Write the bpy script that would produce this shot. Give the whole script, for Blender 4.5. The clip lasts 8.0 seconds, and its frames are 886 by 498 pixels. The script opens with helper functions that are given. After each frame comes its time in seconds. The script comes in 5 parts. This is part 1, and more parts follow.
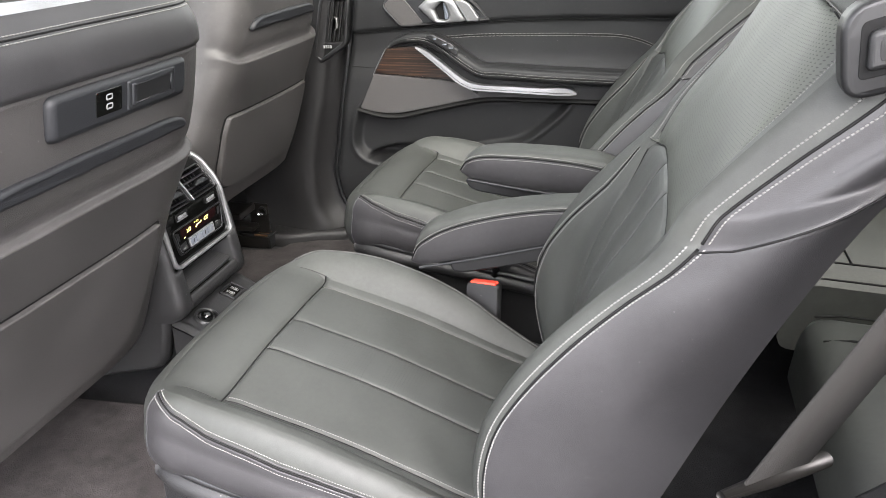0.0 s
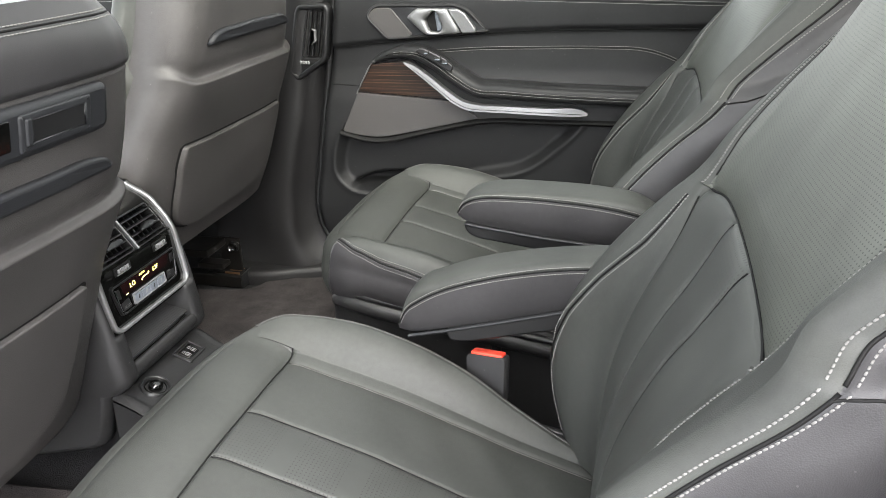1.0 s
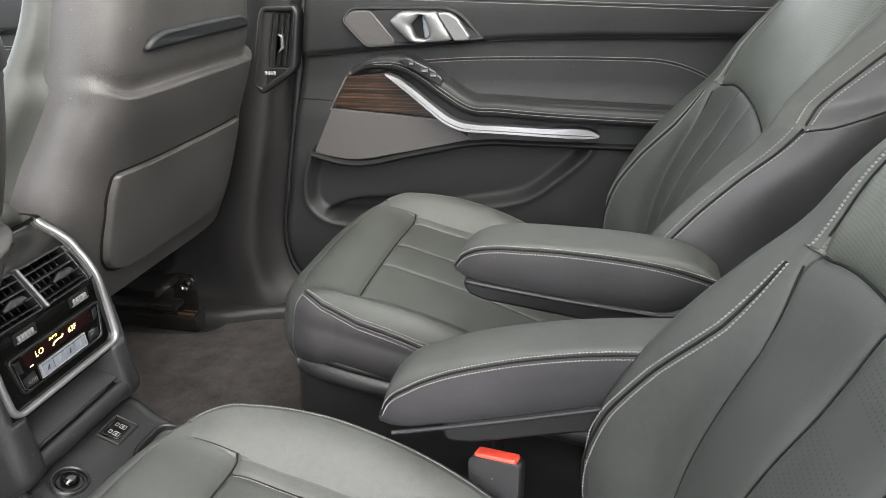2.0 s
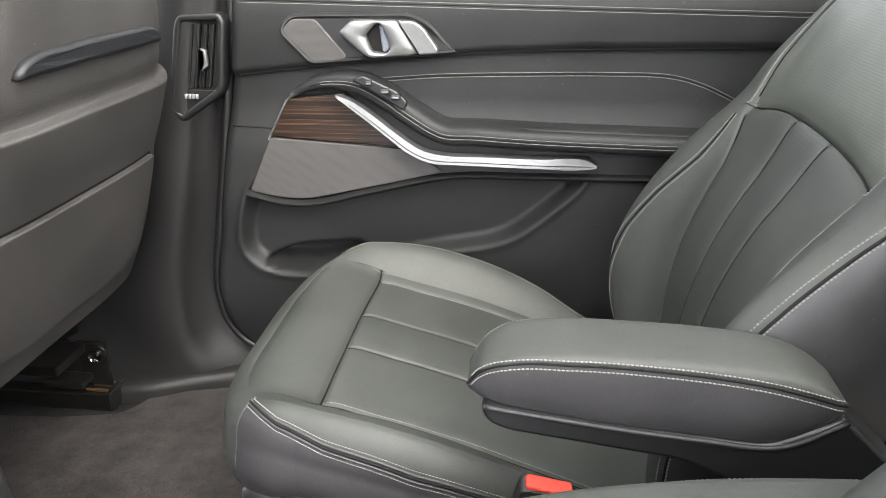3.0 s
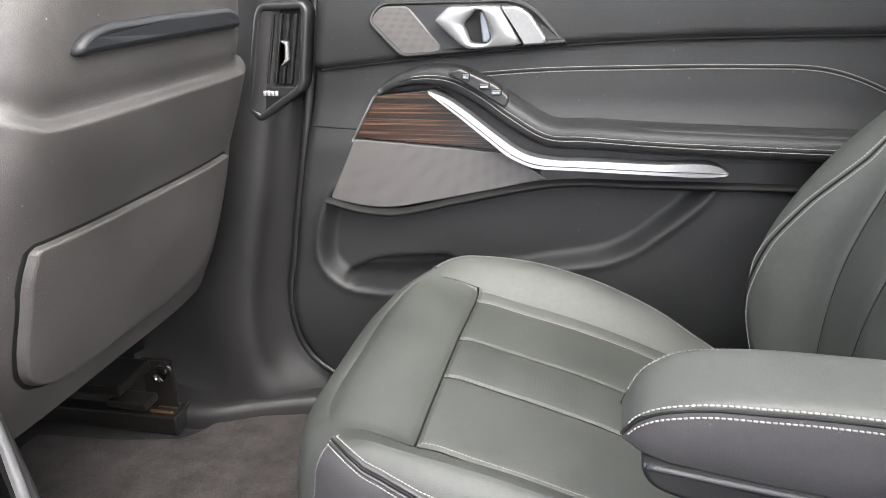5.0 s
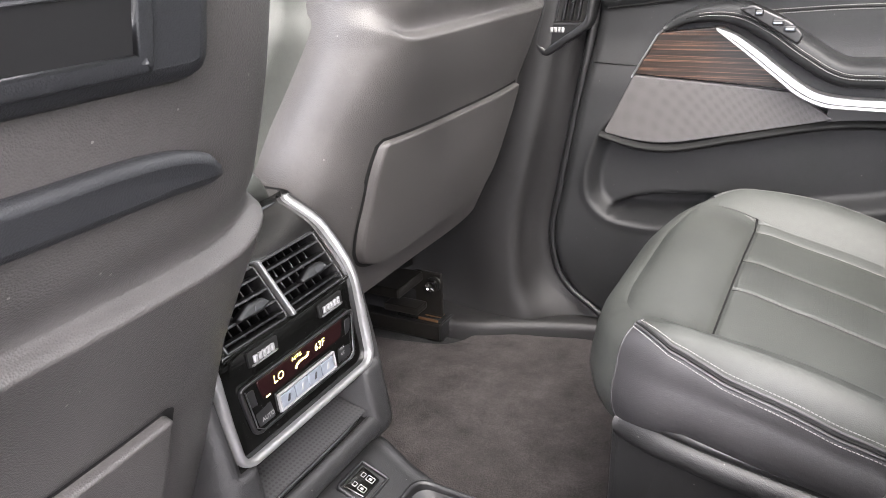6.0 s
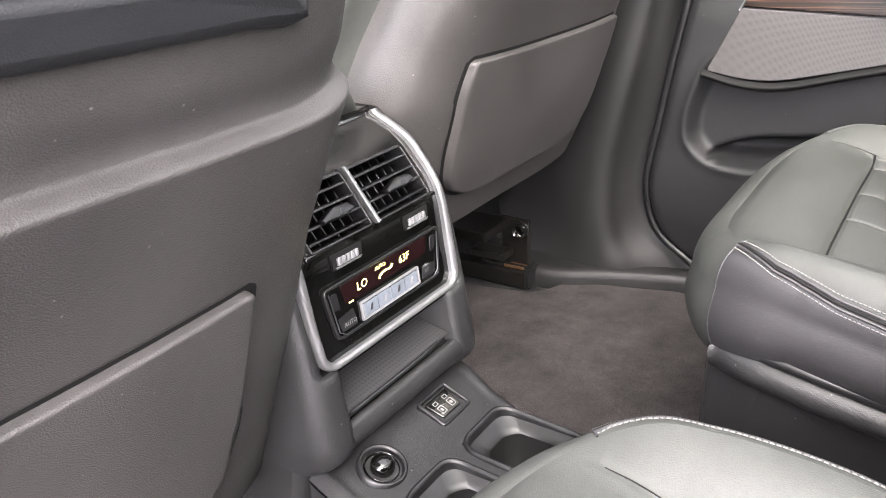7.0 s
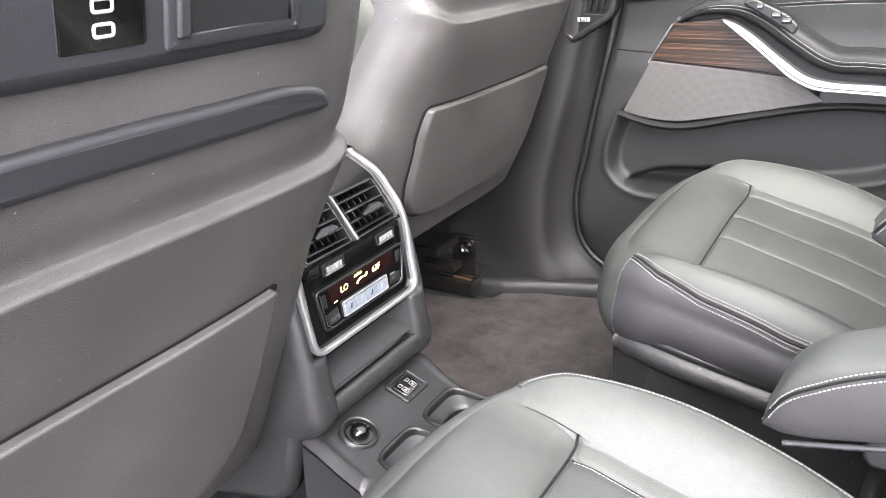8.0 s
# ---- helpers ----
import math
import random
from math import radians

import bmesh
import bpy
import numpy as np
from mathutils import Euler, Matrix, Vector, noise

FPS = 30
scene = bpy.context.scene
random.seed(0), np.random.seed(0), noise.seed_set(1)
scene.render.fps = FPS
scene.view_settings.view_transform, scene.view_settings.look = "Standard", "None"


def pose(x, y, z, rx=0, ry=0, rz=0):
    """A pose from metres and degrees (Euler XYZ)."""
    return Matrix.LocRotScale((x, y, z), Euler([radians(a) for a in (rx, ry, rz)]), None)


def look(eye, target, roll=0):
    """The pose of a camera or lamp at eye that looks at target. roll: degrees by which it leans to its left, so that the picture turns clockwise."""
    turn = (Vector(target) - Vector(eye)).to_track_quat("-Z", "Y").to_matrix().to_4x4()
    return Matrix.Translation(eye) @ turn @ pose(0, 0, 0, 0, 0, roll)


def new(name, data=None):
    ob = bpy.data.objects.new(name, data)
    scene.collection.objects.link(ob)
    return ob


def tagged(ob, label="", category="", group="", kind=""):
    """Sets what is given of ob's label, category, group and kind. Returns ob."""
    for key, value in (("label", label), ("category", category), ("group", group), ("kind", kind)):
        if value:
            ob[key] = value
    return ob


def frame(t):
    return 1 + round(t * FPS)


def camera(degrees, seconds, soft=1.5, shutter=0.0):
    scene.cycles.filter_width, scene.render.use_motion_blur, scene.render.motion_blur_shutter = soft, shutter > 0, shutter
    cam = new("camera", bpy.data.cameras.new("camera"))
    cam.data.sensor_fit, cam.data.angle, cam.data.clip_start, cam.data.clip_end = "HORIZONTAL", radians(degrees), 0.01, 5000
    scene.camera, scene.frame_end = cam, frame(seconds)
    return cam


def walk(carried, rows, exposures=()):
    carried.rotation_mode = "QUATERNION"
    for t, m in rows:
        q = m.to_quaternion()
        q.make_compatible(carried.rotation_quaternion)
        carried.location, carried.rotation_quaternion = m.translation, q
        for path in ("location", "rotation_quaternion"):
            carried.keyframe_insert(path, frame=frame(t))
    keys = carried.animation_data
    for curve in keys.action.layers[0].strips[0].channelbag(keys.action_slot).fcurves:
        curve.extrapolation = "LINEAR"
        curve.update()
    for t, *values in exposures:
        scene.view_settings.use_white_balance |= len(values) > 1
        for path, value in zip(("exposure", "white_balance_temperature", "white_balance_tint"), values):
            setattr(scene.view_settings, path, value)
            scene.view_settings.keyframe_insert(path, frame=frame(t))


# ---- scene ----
cam = camera(59.9, 8.0, soft=0.5)
PATH = [
    (0, (0.502, -1.286, 1.002), (0.027, 0.479, 0.189), -1.3),
    (0.5, (0.466, -1.179, 0.982), (-0.002, 0.595, 0.183), -1.5),
    (1, (0.437, -1.038, 0.972), (-0.024, 0.741, 0.181), -1.5),
    (1.2, (0.435, -0.99, 0.965), (-0.036, 0.79, 0.184), -1.6),
    (2.3, (0.317, -0.713, 0.923), (-0.046, 1.1, 0.16), -0.7),
    (2.5, (0.294, -0.663, 0.933), (-0.032, 1.15, 0.154), -1.0),
    (3, (0.234, -0.519, 0.915), (-0.003, 1.313, 0.147), -0.6),
    (3.5, (0.212, -0.438, 0.894), (0.03, 1.414, 0.163), -0.3),
    (4, (0.214, -0.366, 0.861), (0.06, 1.501, 0.16), -0.2),
    (4.2, (0.213, -0.355, 0.853), (0.056, 1.513, 0.158), -0.2),
    (5.3, (0.135, -0.426, 0.842), (-0.426, 1.355, 0.124), -1.8),
    (5.5, (0.117, -0.454, 0.838), (-0.543, 1.286, 0.107), -1.9),
    (6, (0.091, -0.529, 0.808), (-0.794, 1.098, 0.053), -2.5),
    (6.5, (0.086, -0.536, 0.761), (-0.929, 1.004, -0.01), -3.3),
    (7, (0.089, -0.534, 0.74), (-0.978, 0.958, -0.056), -3.5),
    (7.5, (0.101, -0.55, 0.753), (-0.944, 0.961, -0.039), -2.9),
    (8, (0.183, -0.7, 0.817), (-0.778, 0.879, 0.054), -2.0),
]
EXPOSURES = [(0.0, 3.37, 6500, 14), (1.0, 3.22, 6500, 11), (2.5, 3.45, 6500, 12), (3.5, 3.86, 6500, 13), (4.2, 3.97, 6450, 14), (5.5, 4.0, 6350, 16), (6.5, 4.2, 6550, 19), (7.5, 4.22, 6550, 19), (8.0, 4.4, 6350, 17)]
walk(cam, [(t, look(eye, target, roll)) for t, eye, target, roll in PATH], EXPOSURES)

# ---------------------------------------------------------------- light
world = bpy.data.worlds.new("sky")
scene.world = world
world.use_nodes = True
wt = world.node_tree
sky = wt.nodes.new("ShaderNodeTexSky")
sky.sky_type, sky.sun_disc = "NISHITA", False
sky.sun_elevation, sky.sun_rotation = radians(46), radians(146)
sky.air_density, sky.dust_density = 1.0, 1.5
wt.nodes["Background"].inputs[1].default_value = 0.15
veil = wt.nodes.new("ShaderNodeHueSaturation")  # thin cloud greys the blue
veil.inputs["Saturation"].default_value = 0.19
wt.links.new(sky.outputs[0], veil.inputs["Color"])
wt.links.new(veil.outputs[0], wt.nodes["Background"].inputs[0])
sun = new("sun", bpy.data.lights.new("sun", "SUN"))
sun.data.energy, sun.data.angle, sun.data.color = 1.1, radians(70), (1.0, 0.95, 0.92)
sun.matrix_world = look((1.3, -1.9, 2.75), (0, 0, 0.4))

# ---------------------------------------------------------------- materials
def nodes_of(name):
    m = bpy.data.materials.new(name)
    m.use_nodes = True
    return m, m.node_tree, m.node_tree.nodes["Principled BSDF"]


def ramp(t, fac, stops):
    r = t.nodes.new("ShaderNodeValToRGB")
    e = r.color_ramp.elements
    e[0].position, e[0].color = stops[0][0], (*stops[0][1], 1)
    e[1].position, e[1].color = stops[-1][0], (*stops[-1][1], 1)
    for p, c in stops[1:-1]:
        k = e.new(p)
        k.color = (*c, 1)
    t.links.new(fac, r.inputs[0])
    return r.outputs[0]


def noise_of(t, co, scale, detail=4, rough=0.55):
    n = t.nodes.new("ShaderNodeTexNoise")
    n.inputs["Scale"].default_value, n.inputs["Detail"].default_value, n.inputs["Roughness"].default_value = scale, detail, rough
    t.links.new(co, n.inputs["Vector"])
    return n.outputs["Fac"]


def math_of(t, op, a, b=None, c=None):
    n = t.nodes.new("ShaderNodeMath")
    n.operation = op
    for k, v in enumerate((a, b, c)):
        if v is None:
            continue
        if isinstance(v, (int, float)):
            n.inputs[k].default_value = v
        else:
            t.links.new(v, n.inputs[k])
    return n.outputs[0]


def bump(t, bsdf, height, strength, dist):
    b = t.nodes.new("ShaderNodeBump")
    b.inputs["Strength"].default_value, b.inputs["Distance"].default_value = strength, dist
    t.links.new(height, b.inputs["Height"])
    t.links.new(b.outputs[0], bsdf.inputs["Normal"])


def scaled(c, k):
    return tuple(min(1.0, v * k) for v in c)


def grained(name, col, rough=0.5, cell=650, depth=0.0004, vary=0.25, spec=0.5, dust=0.0, strength=0.5):
    """Leather or moulded plastic: a fine pebble grain, soft blotches, scuffs and a little dust."""
    m, t, b = nodes_of(name)
    co = t.nodes.new("ShaderNodeTexCoord").outputs["Object"]
    big = noise_of(t, co, 9, 3)
    fine = noise_of(t, co, 140, 3)
    pore = noise_of(t, co, cell * 1.3, 2)
    mix = math_of(t, "ADD", math_of(t, "ADD", math_of(t, "MULTIPLY", big, 0.5), math_of(t, "MULTIPLY", fine, 0.2)), math_of(t, "MULTIPLY", pore, 0.3))
    colour = ramp(t, mix, [(0.3, scaled(col, 1 - vary)), (0.7, scaled(col, 1 + vary))])
    v = t.nodes.new("ShaderNodeTexVoronoi")
    v.inputs["Scale"].default_value = cell
    t.links.new(co, v.inputs["Vector"])
    wrinkle = noise_of(t, co, 60, 5)
    h = math_of(t, "ADD", math_of(t, "MULTIPLY", v.outputs["Distance"], 1.0), math_of(t, "MULTIPLY", wrinkle, 0.05))
    bump(t, b, h, strength, depth)
    r = math_of(t, "ADD", math_of(t, "MULTIPLY", big, 0.22), rough - 0.11)
    t.links.new(r, b.inputs["Roughness"])
    if dust:
        spots = t.nodes.new("ShaderNodeTexVoronoi")
        spots.inputs["Scale"].default_value = 55
        t.links.new(co, spots.inputs["Vector"])
        mask = math_of(t, "MULTIPLY", math_of(t, "LESS_THAN", spots.outputs["Distance"], 0.045), dust)
        mx = t.nodes.new("ShaderNodeMix")
        mx.data_type = "RGBA"
        mx.inputs["B"].default_value = (0.35, 0.34, 0.32, 1)
        t.links.new(mask, mx.inputs["Factor"])
        t.links.new(colour, mx.inputs["A"])
        colour = mx.outputs["Result"]
    t.links.new(colour, b.inputs["Base Color"])
    b.inputs["Specular IOR Level"].default_value = spec
    return m


def perforated(name, col, axes, pitch=0.0046, bands=False):
    """Leather pierced by a grid of small holes; axes: the scale along x, y, z (one is 0)."""
    m, t, b = nodes_of(name)
    co = t.nodes.new("ShaderNodeTexCoord").outputs["Object"]
    mp = t.nodes.new("ShaderNodeMapping")
    mp.inputs["Scale"].default_value = tuple(a / pitch for a in axes)
    t.links.new(co, mp.inputs["Vector"])
    v = t.nodes.new("ShaderNodeTexVoronoi")
    v.inputs["Scale"].default_value, v.inputs["Randomness"].default_value = 1.0, 0.0
    t.links.new(mp.outputs[0], v.inputs["Vector"])
    hole = math_of(t, "LESS_THAN", v.outputs["Distance"], 0.2)
    if bands:
        sx = t.nodes.new("ShaderNodeSeparateXYZ")
        t.links.new(co, sx.inputs[0])
        along = math_of(t, "FRACT", math_of(t, "MULTIPLY", sx.outputs[0 if axes[0] else 2], 12.0))
        hole = math_of(t, "MULTIPLY", hole, math_of(t, "LESS_THAN", along, 0.72))
    blot = noise_of(t, co, 12, 4)
    c = ramp(t, blot, [(0.3, scaled(col, 0.8)), (0.7, scaled(col, 1.2))])
    mx = t.nodes.new("ShaderNodeMix")
    mx.data_type = "RGBA"
    mx.inputs["B"].default_value = (0.013, 0.013, 0.012, 1)
    t.links.new(hole, mx.inputs["Factor"])
    t.links.new(c, mx.inputs["A"])
    t.links.new(mx.outputs["Result"], b.inputs["Base Color"])
    bump(t, b, math_of(t, "SUBTRACT", math_of(t, "MULTIPLY", noise_of(t, co, 300, 3), 0.4), hole), 0.5, 0.0004)
    b.inputs["Roughness"].default_value = 0.5
    return m


def plain(name, col, rough, metal=0.0, spec=0.5, fleck=0.12, scale=200):
    m, t, b = nodes_of(name)
    co = t.nodes.new("ShaderNodeTexCoord").outputs["Object"]
    n = noise_of(t, co, scale, 4)
    t.links.new(ramp(t, n, [(0.3, scaled(col, 1 - fleck)), (0.7, scaled(col, 1 + fleck))]), b.inputs["Base Color"])
    t.links.new(math_of(t, "ADD", math_of(t, "MULTIPLY", noise_of(t, co, 25, 4), 0.16), max(0.02, rough - 0.08)), b.inputs["Roughness"])
    b.inputs["Metallic"].default_value, b.inputs["Specular IOR Level"].default_value = metal, spec
    return m


def carpet_mat(name, col):
    m, t, b = nodes_of(name)
    co = t.nodes.new("ShaderNodeTexCoord").outputs["Object"]
    a, f = noise_of(t, co, 14, 6, 0.7), noise_of(t, co, 420, 3)
    mix = math_of(t, "ADD", math_of(t, "MULTIPLY", a, 0.6), math_of(t, "MULTIPLY", f, 0.4))
    t.links.new(ramp(t, mix, [(0.32, scaled(col, 0.4)), (0.52, col), (0.70, scaled(col, 1.8))]), b.inputs["Base Color"])
    bump(t, b, math_of(t, "ADD", f, a), 0.9, 0.002)
    b.inputs["Roughness"].default_value, b.inputs["Specular IOR Level"].default_value = 0.95, 0.15
    return m


def wood_mat(name):
    m, t, b = nodes_of(name)
    co = t.nodes.new("ShaderNodeTexCoord").outputs["Object"]
    mp = t.nodes.new("ShaderNodeMapping")
    mp.inputs["Scale"].default_value = (0.7, 1.0, 230.0)
    mp.inputs["Rotation"].default_value = (0, radians(4), 0)
    t.links.new(co, mp.inputs["Vector"])
    n = noise_of(t, mp.outputs[0], 3.2, 6, 0.6)
    t.links.new(ramp(t, n, [(0.38, (0.004, 0.003, 0.002)), (0.50, (0.012, 0.007, 0.005)), (0.57, (0.022, 0.012, 0.008)), (0.62, (0.11, 0.058, 0.034)), (0.67, (0.015, 0.009, 0.006))]), b.inputs["Base Color"])
    b.inputs["Roughness"].default_value, b.inputs["Coat Weight"].default_value = 0.3, 0.25
    return m


def mesh_mat(name, col, pitch, axes):
    """Fine pierced metal or fabric cloth over a loudspeaker."""
    m, t, b = nodes_of(name)
    co = t.nodes.new("ShaderNodeTexCoord").outputs["Object"]
    mp = t.nodes.new("ShaderNodeMapping")
    mp.inputs["Scale"].default_value = tuple(a / pitch for a in axes)
    t.links.new(co, mp.inputs["Vector"])
    v = t.nodes.new("ShaderNodeTexVoronoi")
    v.inputs["Scale"].default_value, v.inputs["Randomness"].default_value = 1.0, 0.0
    t.links.new(mp.outputs[0], v.inputs["Vector"])
    hole = math_of(t, "LESS_THAN", v.outputs["Distance"], 0.3)
    t.links.new(ramp(t, hole, [(0.0, scaled(col, 1.12)), (1.0, scaled(col, 0.62))]), b.inputs["Base Color"])
    b.inputs["Roughness"].default_value, b.inputs["Metallic"].default_value = 0.5, 0.3
    return m


def lacquer(name):
    """Polished black, dulled by finger marks and a film of dust."""
    m, t, b = nodes_of(name)
    co = t.nodes.new("ShaderNodeTexCoord").outputs["Object"]
    smear = noise_of(t, co, 38, 6, 0.7)
    specks = t.nodes.new("ShaderNodeTexVoronoi")
    specks.inputs["Scale"].default_value = 260
    t.links.new(co, specks.inputs["Vector"])
    dot = math_of(t, "MULTIPLY", math_of(t, "LESS_THAN", specks.outputs["Distance"], 0.10), math_of(t, "GREATER_THAN", noise_of(t, co, 30, 3), 0.52))
    film = math_of(t, "ADD", math_of(t, "MULTIPLY", dot, 0.6), math_of(t, "MULTIPLY", smear, 0.35))
    t.links.new(ramp(t, film, [(0.1, (0.0015, 0.0015, 0.0015)), (0.26, (0.0035, 0.0036, 0.0033)), (0.8, (0.06, 0.06, 0.057))]), b.inputs["Base Color"])
    t.links.new(ramp(t, smear, [(0.42, (0.03, 0.03, 0.03)), (0.66, (0.22, 0.22, 0.22))]), b.inputs["Roughness"])
    b.inputs["IOR"].default_value = 1.6
    return m


def glow(name, col, strength):
    m, t, b = nodes_of(name)
    b.inputs["Base Color"].default_value = (*col, 1)
    b.inputs["Emission Color"].default_value = (*col, 1)
    b.inputs["Emission Strength"].default_value = strength
    return m


# One leather, two tones: greenish light from above put into this colour.
LEATHER = grained("black_leather_green_lit", (0.0330, 0.0350, 0.0318), 0.55, 950, 0.0004, 0.36, 0.38, strength=0.28)
# Darker, purplish copy: the flanks' shade is in the colour.
LEATHER_SHADED = grained("black_leather_shaded_tone", (0.0258, 0.0250, 0.0262), 0.44, 950, 0.0004, 0.34, 0.45, dust=0.10, strength=0.25)
PERF_SEAT = perforated("perforated_leather", (0.032, 0.034, 0.031), (1, 1, 0), bands=True)
# Colour raised to put the light on the upper backrests into it.
PERF_BACK_LIT = perforated("perforated_back_leather_lit", (0.052, 0.056, 0.047), (0, 1, 1.15), 0.0034)
PERF_LINE = perforated("perforated_band_leather", (0.032, 0.034, 0.031), (0, 1, 1.15), bands=True)
THREAD = plain("grey_thread", (0.150, 0.148, 0.142), 0.85, spec=0.2)
SHELL = grained("seat_shell_leatherette", (0.042, 0.0395, 0.0387), 0.46, 760, 0.0005, 0.36, 0.4, dust=0.4, strength=0.5)
STRAP = grained("dark_trim_plastic", (0.0100, 0.0106, 0.0124), 0.55, 900, 0.0003, 0.12, 0.4)
PANEL = grained("door_leatherette", (0.0115, 0.0118, 0.0124), 0.52, 900, 0.0004, 0.3, 0.25, dust=0.2, strength=0.3)
PLASTIC = grained("moulded_black_plastic", (0.0135, 0.0135, 0.0140), 0.46, 1000, 0.0005, 0.45, 0.48, dust=0.4, strength=0.42)
SMOOTH = plain("smooth_black_plastic", (0.0075, 0.0075, 0.0080), 0.40)
PILLAR = grained("pillar_trim_plastic", (0.0080, 0.0077, 0.0080), 0.50, 800, 0.0004, 0.25, 0.32, dust=0.15)
GLOSS = lacquer("gloss_black_lacquer")
VANE = plain("satin_black_vane", (0.0028, 0.0028, 0.003), 0.30)
RIB = plain("pale_grey_rib", (0.15, 0.15, 0.155), 0.4)
DISPLAY = plain("dark_red_display", (0.0085, 0.0032, 0.0034), 0.16)
DARK = plain("deep_black", (0.005, 0.005, 0.005), 0.7, spec=0.2)
SATIN = plain("satin_aluminium", (0.215, 0.217, 0.22), 0.36, 0.7, fleck=0.08)
CHROME = plain("bright_chrome", (0.7, 0.7, 0.7), 0.14, 1.0, fleck=0.04)
BLADE = plain("satin_trim_aluminium", (0.125, 0.126, 0.129), 0.38, 0.7, fleck=0.08)
WOOD = wood_mat("dark_poplar_veneer")
GRILLE = mesh_mat("speaker_cloth", (0.060, 0.057, 0.056), 0.0017, (1, 0, 1))
CARPET = carpet_mat("dark_brown_carpet", (0.036, 0.032, 0.032))
UNDER = carpet_mat("black_floor_carpet", (0.014, 0.014, 0.015))
RED = plain("red_button_plastic", (0.75, 0.06, 0.035), 0.35)
LIT = glow("display_digits", (0.75, 0.70, 0.20), 0.55)
PRINT = plain("white_print", (0.19, 0.19, 0.19), 0.6)
BUTTON = plain("silver_grey_button", (0.13, 0.145, 0.17), 0.35, 0.2)
# Mat colour lowered: the shadow inside the slot is painted in.
RUBBER = mesh_mat("dotted_rubber_shaded", (0.036, 0.036, 0.037), 0.0048, (1, 1, 0))
BELT = grained("belt_webbing", (0.012, 0.0112, 0.0102), 0.7, 900, 0.0006, 0.2, 0.3)
BODY = plain("painted_body", (0.05, 0.05, 0.055), 0.3)
LINER = plain("grey_headliner", (0.35, 0.34, 0.32), 0.9)
RAIL = plain("blackened_steel", (0.014, 0.013, 0.012), 0.35, 0.5)
def tinted(name, col):
    m, t, b = nodes_of(name)
    tr, gl, mx = t.nodes.new("ShaderNodeBsdfTransparent"), t.nodes.new("ShaderNodeBsdfGlossy"), t.nodes.new("ShaderNodeMixShader")
    tr.inputs["Color"].default_value = (*col, 1)
    gl.inputs["Roughness"].default_value = 0.02
    mx.inputs[0].default_value = 0.06
    t.links.new(tr.outputs[0], mx.inputs[1])
    t.links.new(gl.outputs[0], mx.inputs[2])
    t.links.new(mx.outputs[0], t.nodes["Material Output"].inputs[0])
    return m


# Glass for unseen panes; the tints are set to balance light in the cabin.
TINT = tinted("green_tinted_glass", (0.88, 0.885, 0.845))
REAR_DIM = tinted("rear_dimming_glass", (0.30, 0.32, 0.295))
SIDEGLASS = tinted("lightly_tinted_glass", (0.70, 0.71, 0.69))
COPPER = plain("brass_contact", (0.22, 0.12, 0.06), 0.4, 0.8)

# ---------------------------------------------------------------- geometry tools
def mesh(name, verts, faces, mat, parent=None, label="", smooth=True):
    me = bpy.data.meshes.new(name)
    me.from_pydata([tuple(v) for v in verts], [], [tuple(f) for f in faces])
    me.update()
    if smooth:
        me.polygons.foreach_set("use_smooth", [True] * len(me.polygons))
    me.materials.append(mat)
    ob = new(name, me)
    if parent is not None:
        ob.parent = parent
    if label:
        tagged(ob, label)
    return ob


def thing(name, at, label, category, group="", kind=""):
    ob = new(name)
    ob.location = at
    ob.empty_display_size = 0.05
    return tagged(ob, label, category, group, kind)


def spline(xs, ys):
    """A smooth function through a few knots, which does not overshoot much."""
    xs, ys = np.array(xs, float), np.array(ys, float)
    d = np.diff(ys) / np.diff(xs)
    m = np.concatenate([[d[0]], (d[1:] + d[:-1]) / 2, [d[-1]]])

    def f(x):
        x = np.clip(np.asarray(x, float), xs[0], xs[-1])
        i = np.clip(np.searchsorted(xs, x) - 1, 0, len(xs) - 2)
        h = xs[i + 1] - xs[i]
        t = (x - xs[i]) / h
        return ((2 * t**3 - 3 * t**2 + 1) * ys[i] + (t**3 - 2 * t**2 + t) * h * m[i]
                + (-2 * t**3 + 3 * t**2) * ys[i + 1] + (t**3 - t**2) * h * m[i + 1])
    return f


def smooth_line(pts, n, closed=False):
    """n points, evenly spread, on a smooth curve through pts (any dimension)."""
    p = np.array(pts, float)
    if closed:
        p = np.vstack([p, p[:1]])
    s = np.concatenate([[0], np.cumsum(np.linalg.norm(np.diff(p, axis=0), axis=1))])
    if closed:
        k = len(p) - 1
        pp = np.vstack([p[k - 2:k], p, p[1:3]])
        ss = np.concatenate([s[k - 2:k] - s[-1], s, s[1:3] + s[-1]])
    else:
        pp, ss = p, s
    u = np.linspace(0, s[-1], 8 * n)
    q = np.stack([spline(ss, pp[:, c])(u) for c in range(p.shape[1])], 1)
    w = np.concatenate([[0], np.cumsum(np.linalg.norm(np.diff(q, axis=0), axis=1))])
    v = np.linspace(0, w[-1], n + 1)[:-1] if closed else np.linspace(0, w[-1], n)
    return np.stack([np.interp(v, w, q[:, c]) for c in range(p.shape[1])], 1)


def grid_faces(n, m, wrap_m=False, flip=False):
    i, j = np.meshgrid(np.arange(n - 1), np.arange(m if wrap_m else m - 1), indexing="ij")
    k = (j + 1) % m
    f = np.stack([i * m + j, i * m + k, (i + 1) * m + k, (i + 1) * m + j], -1).reshape(-1, 4)
    return f[:, ::-1] if flip else f


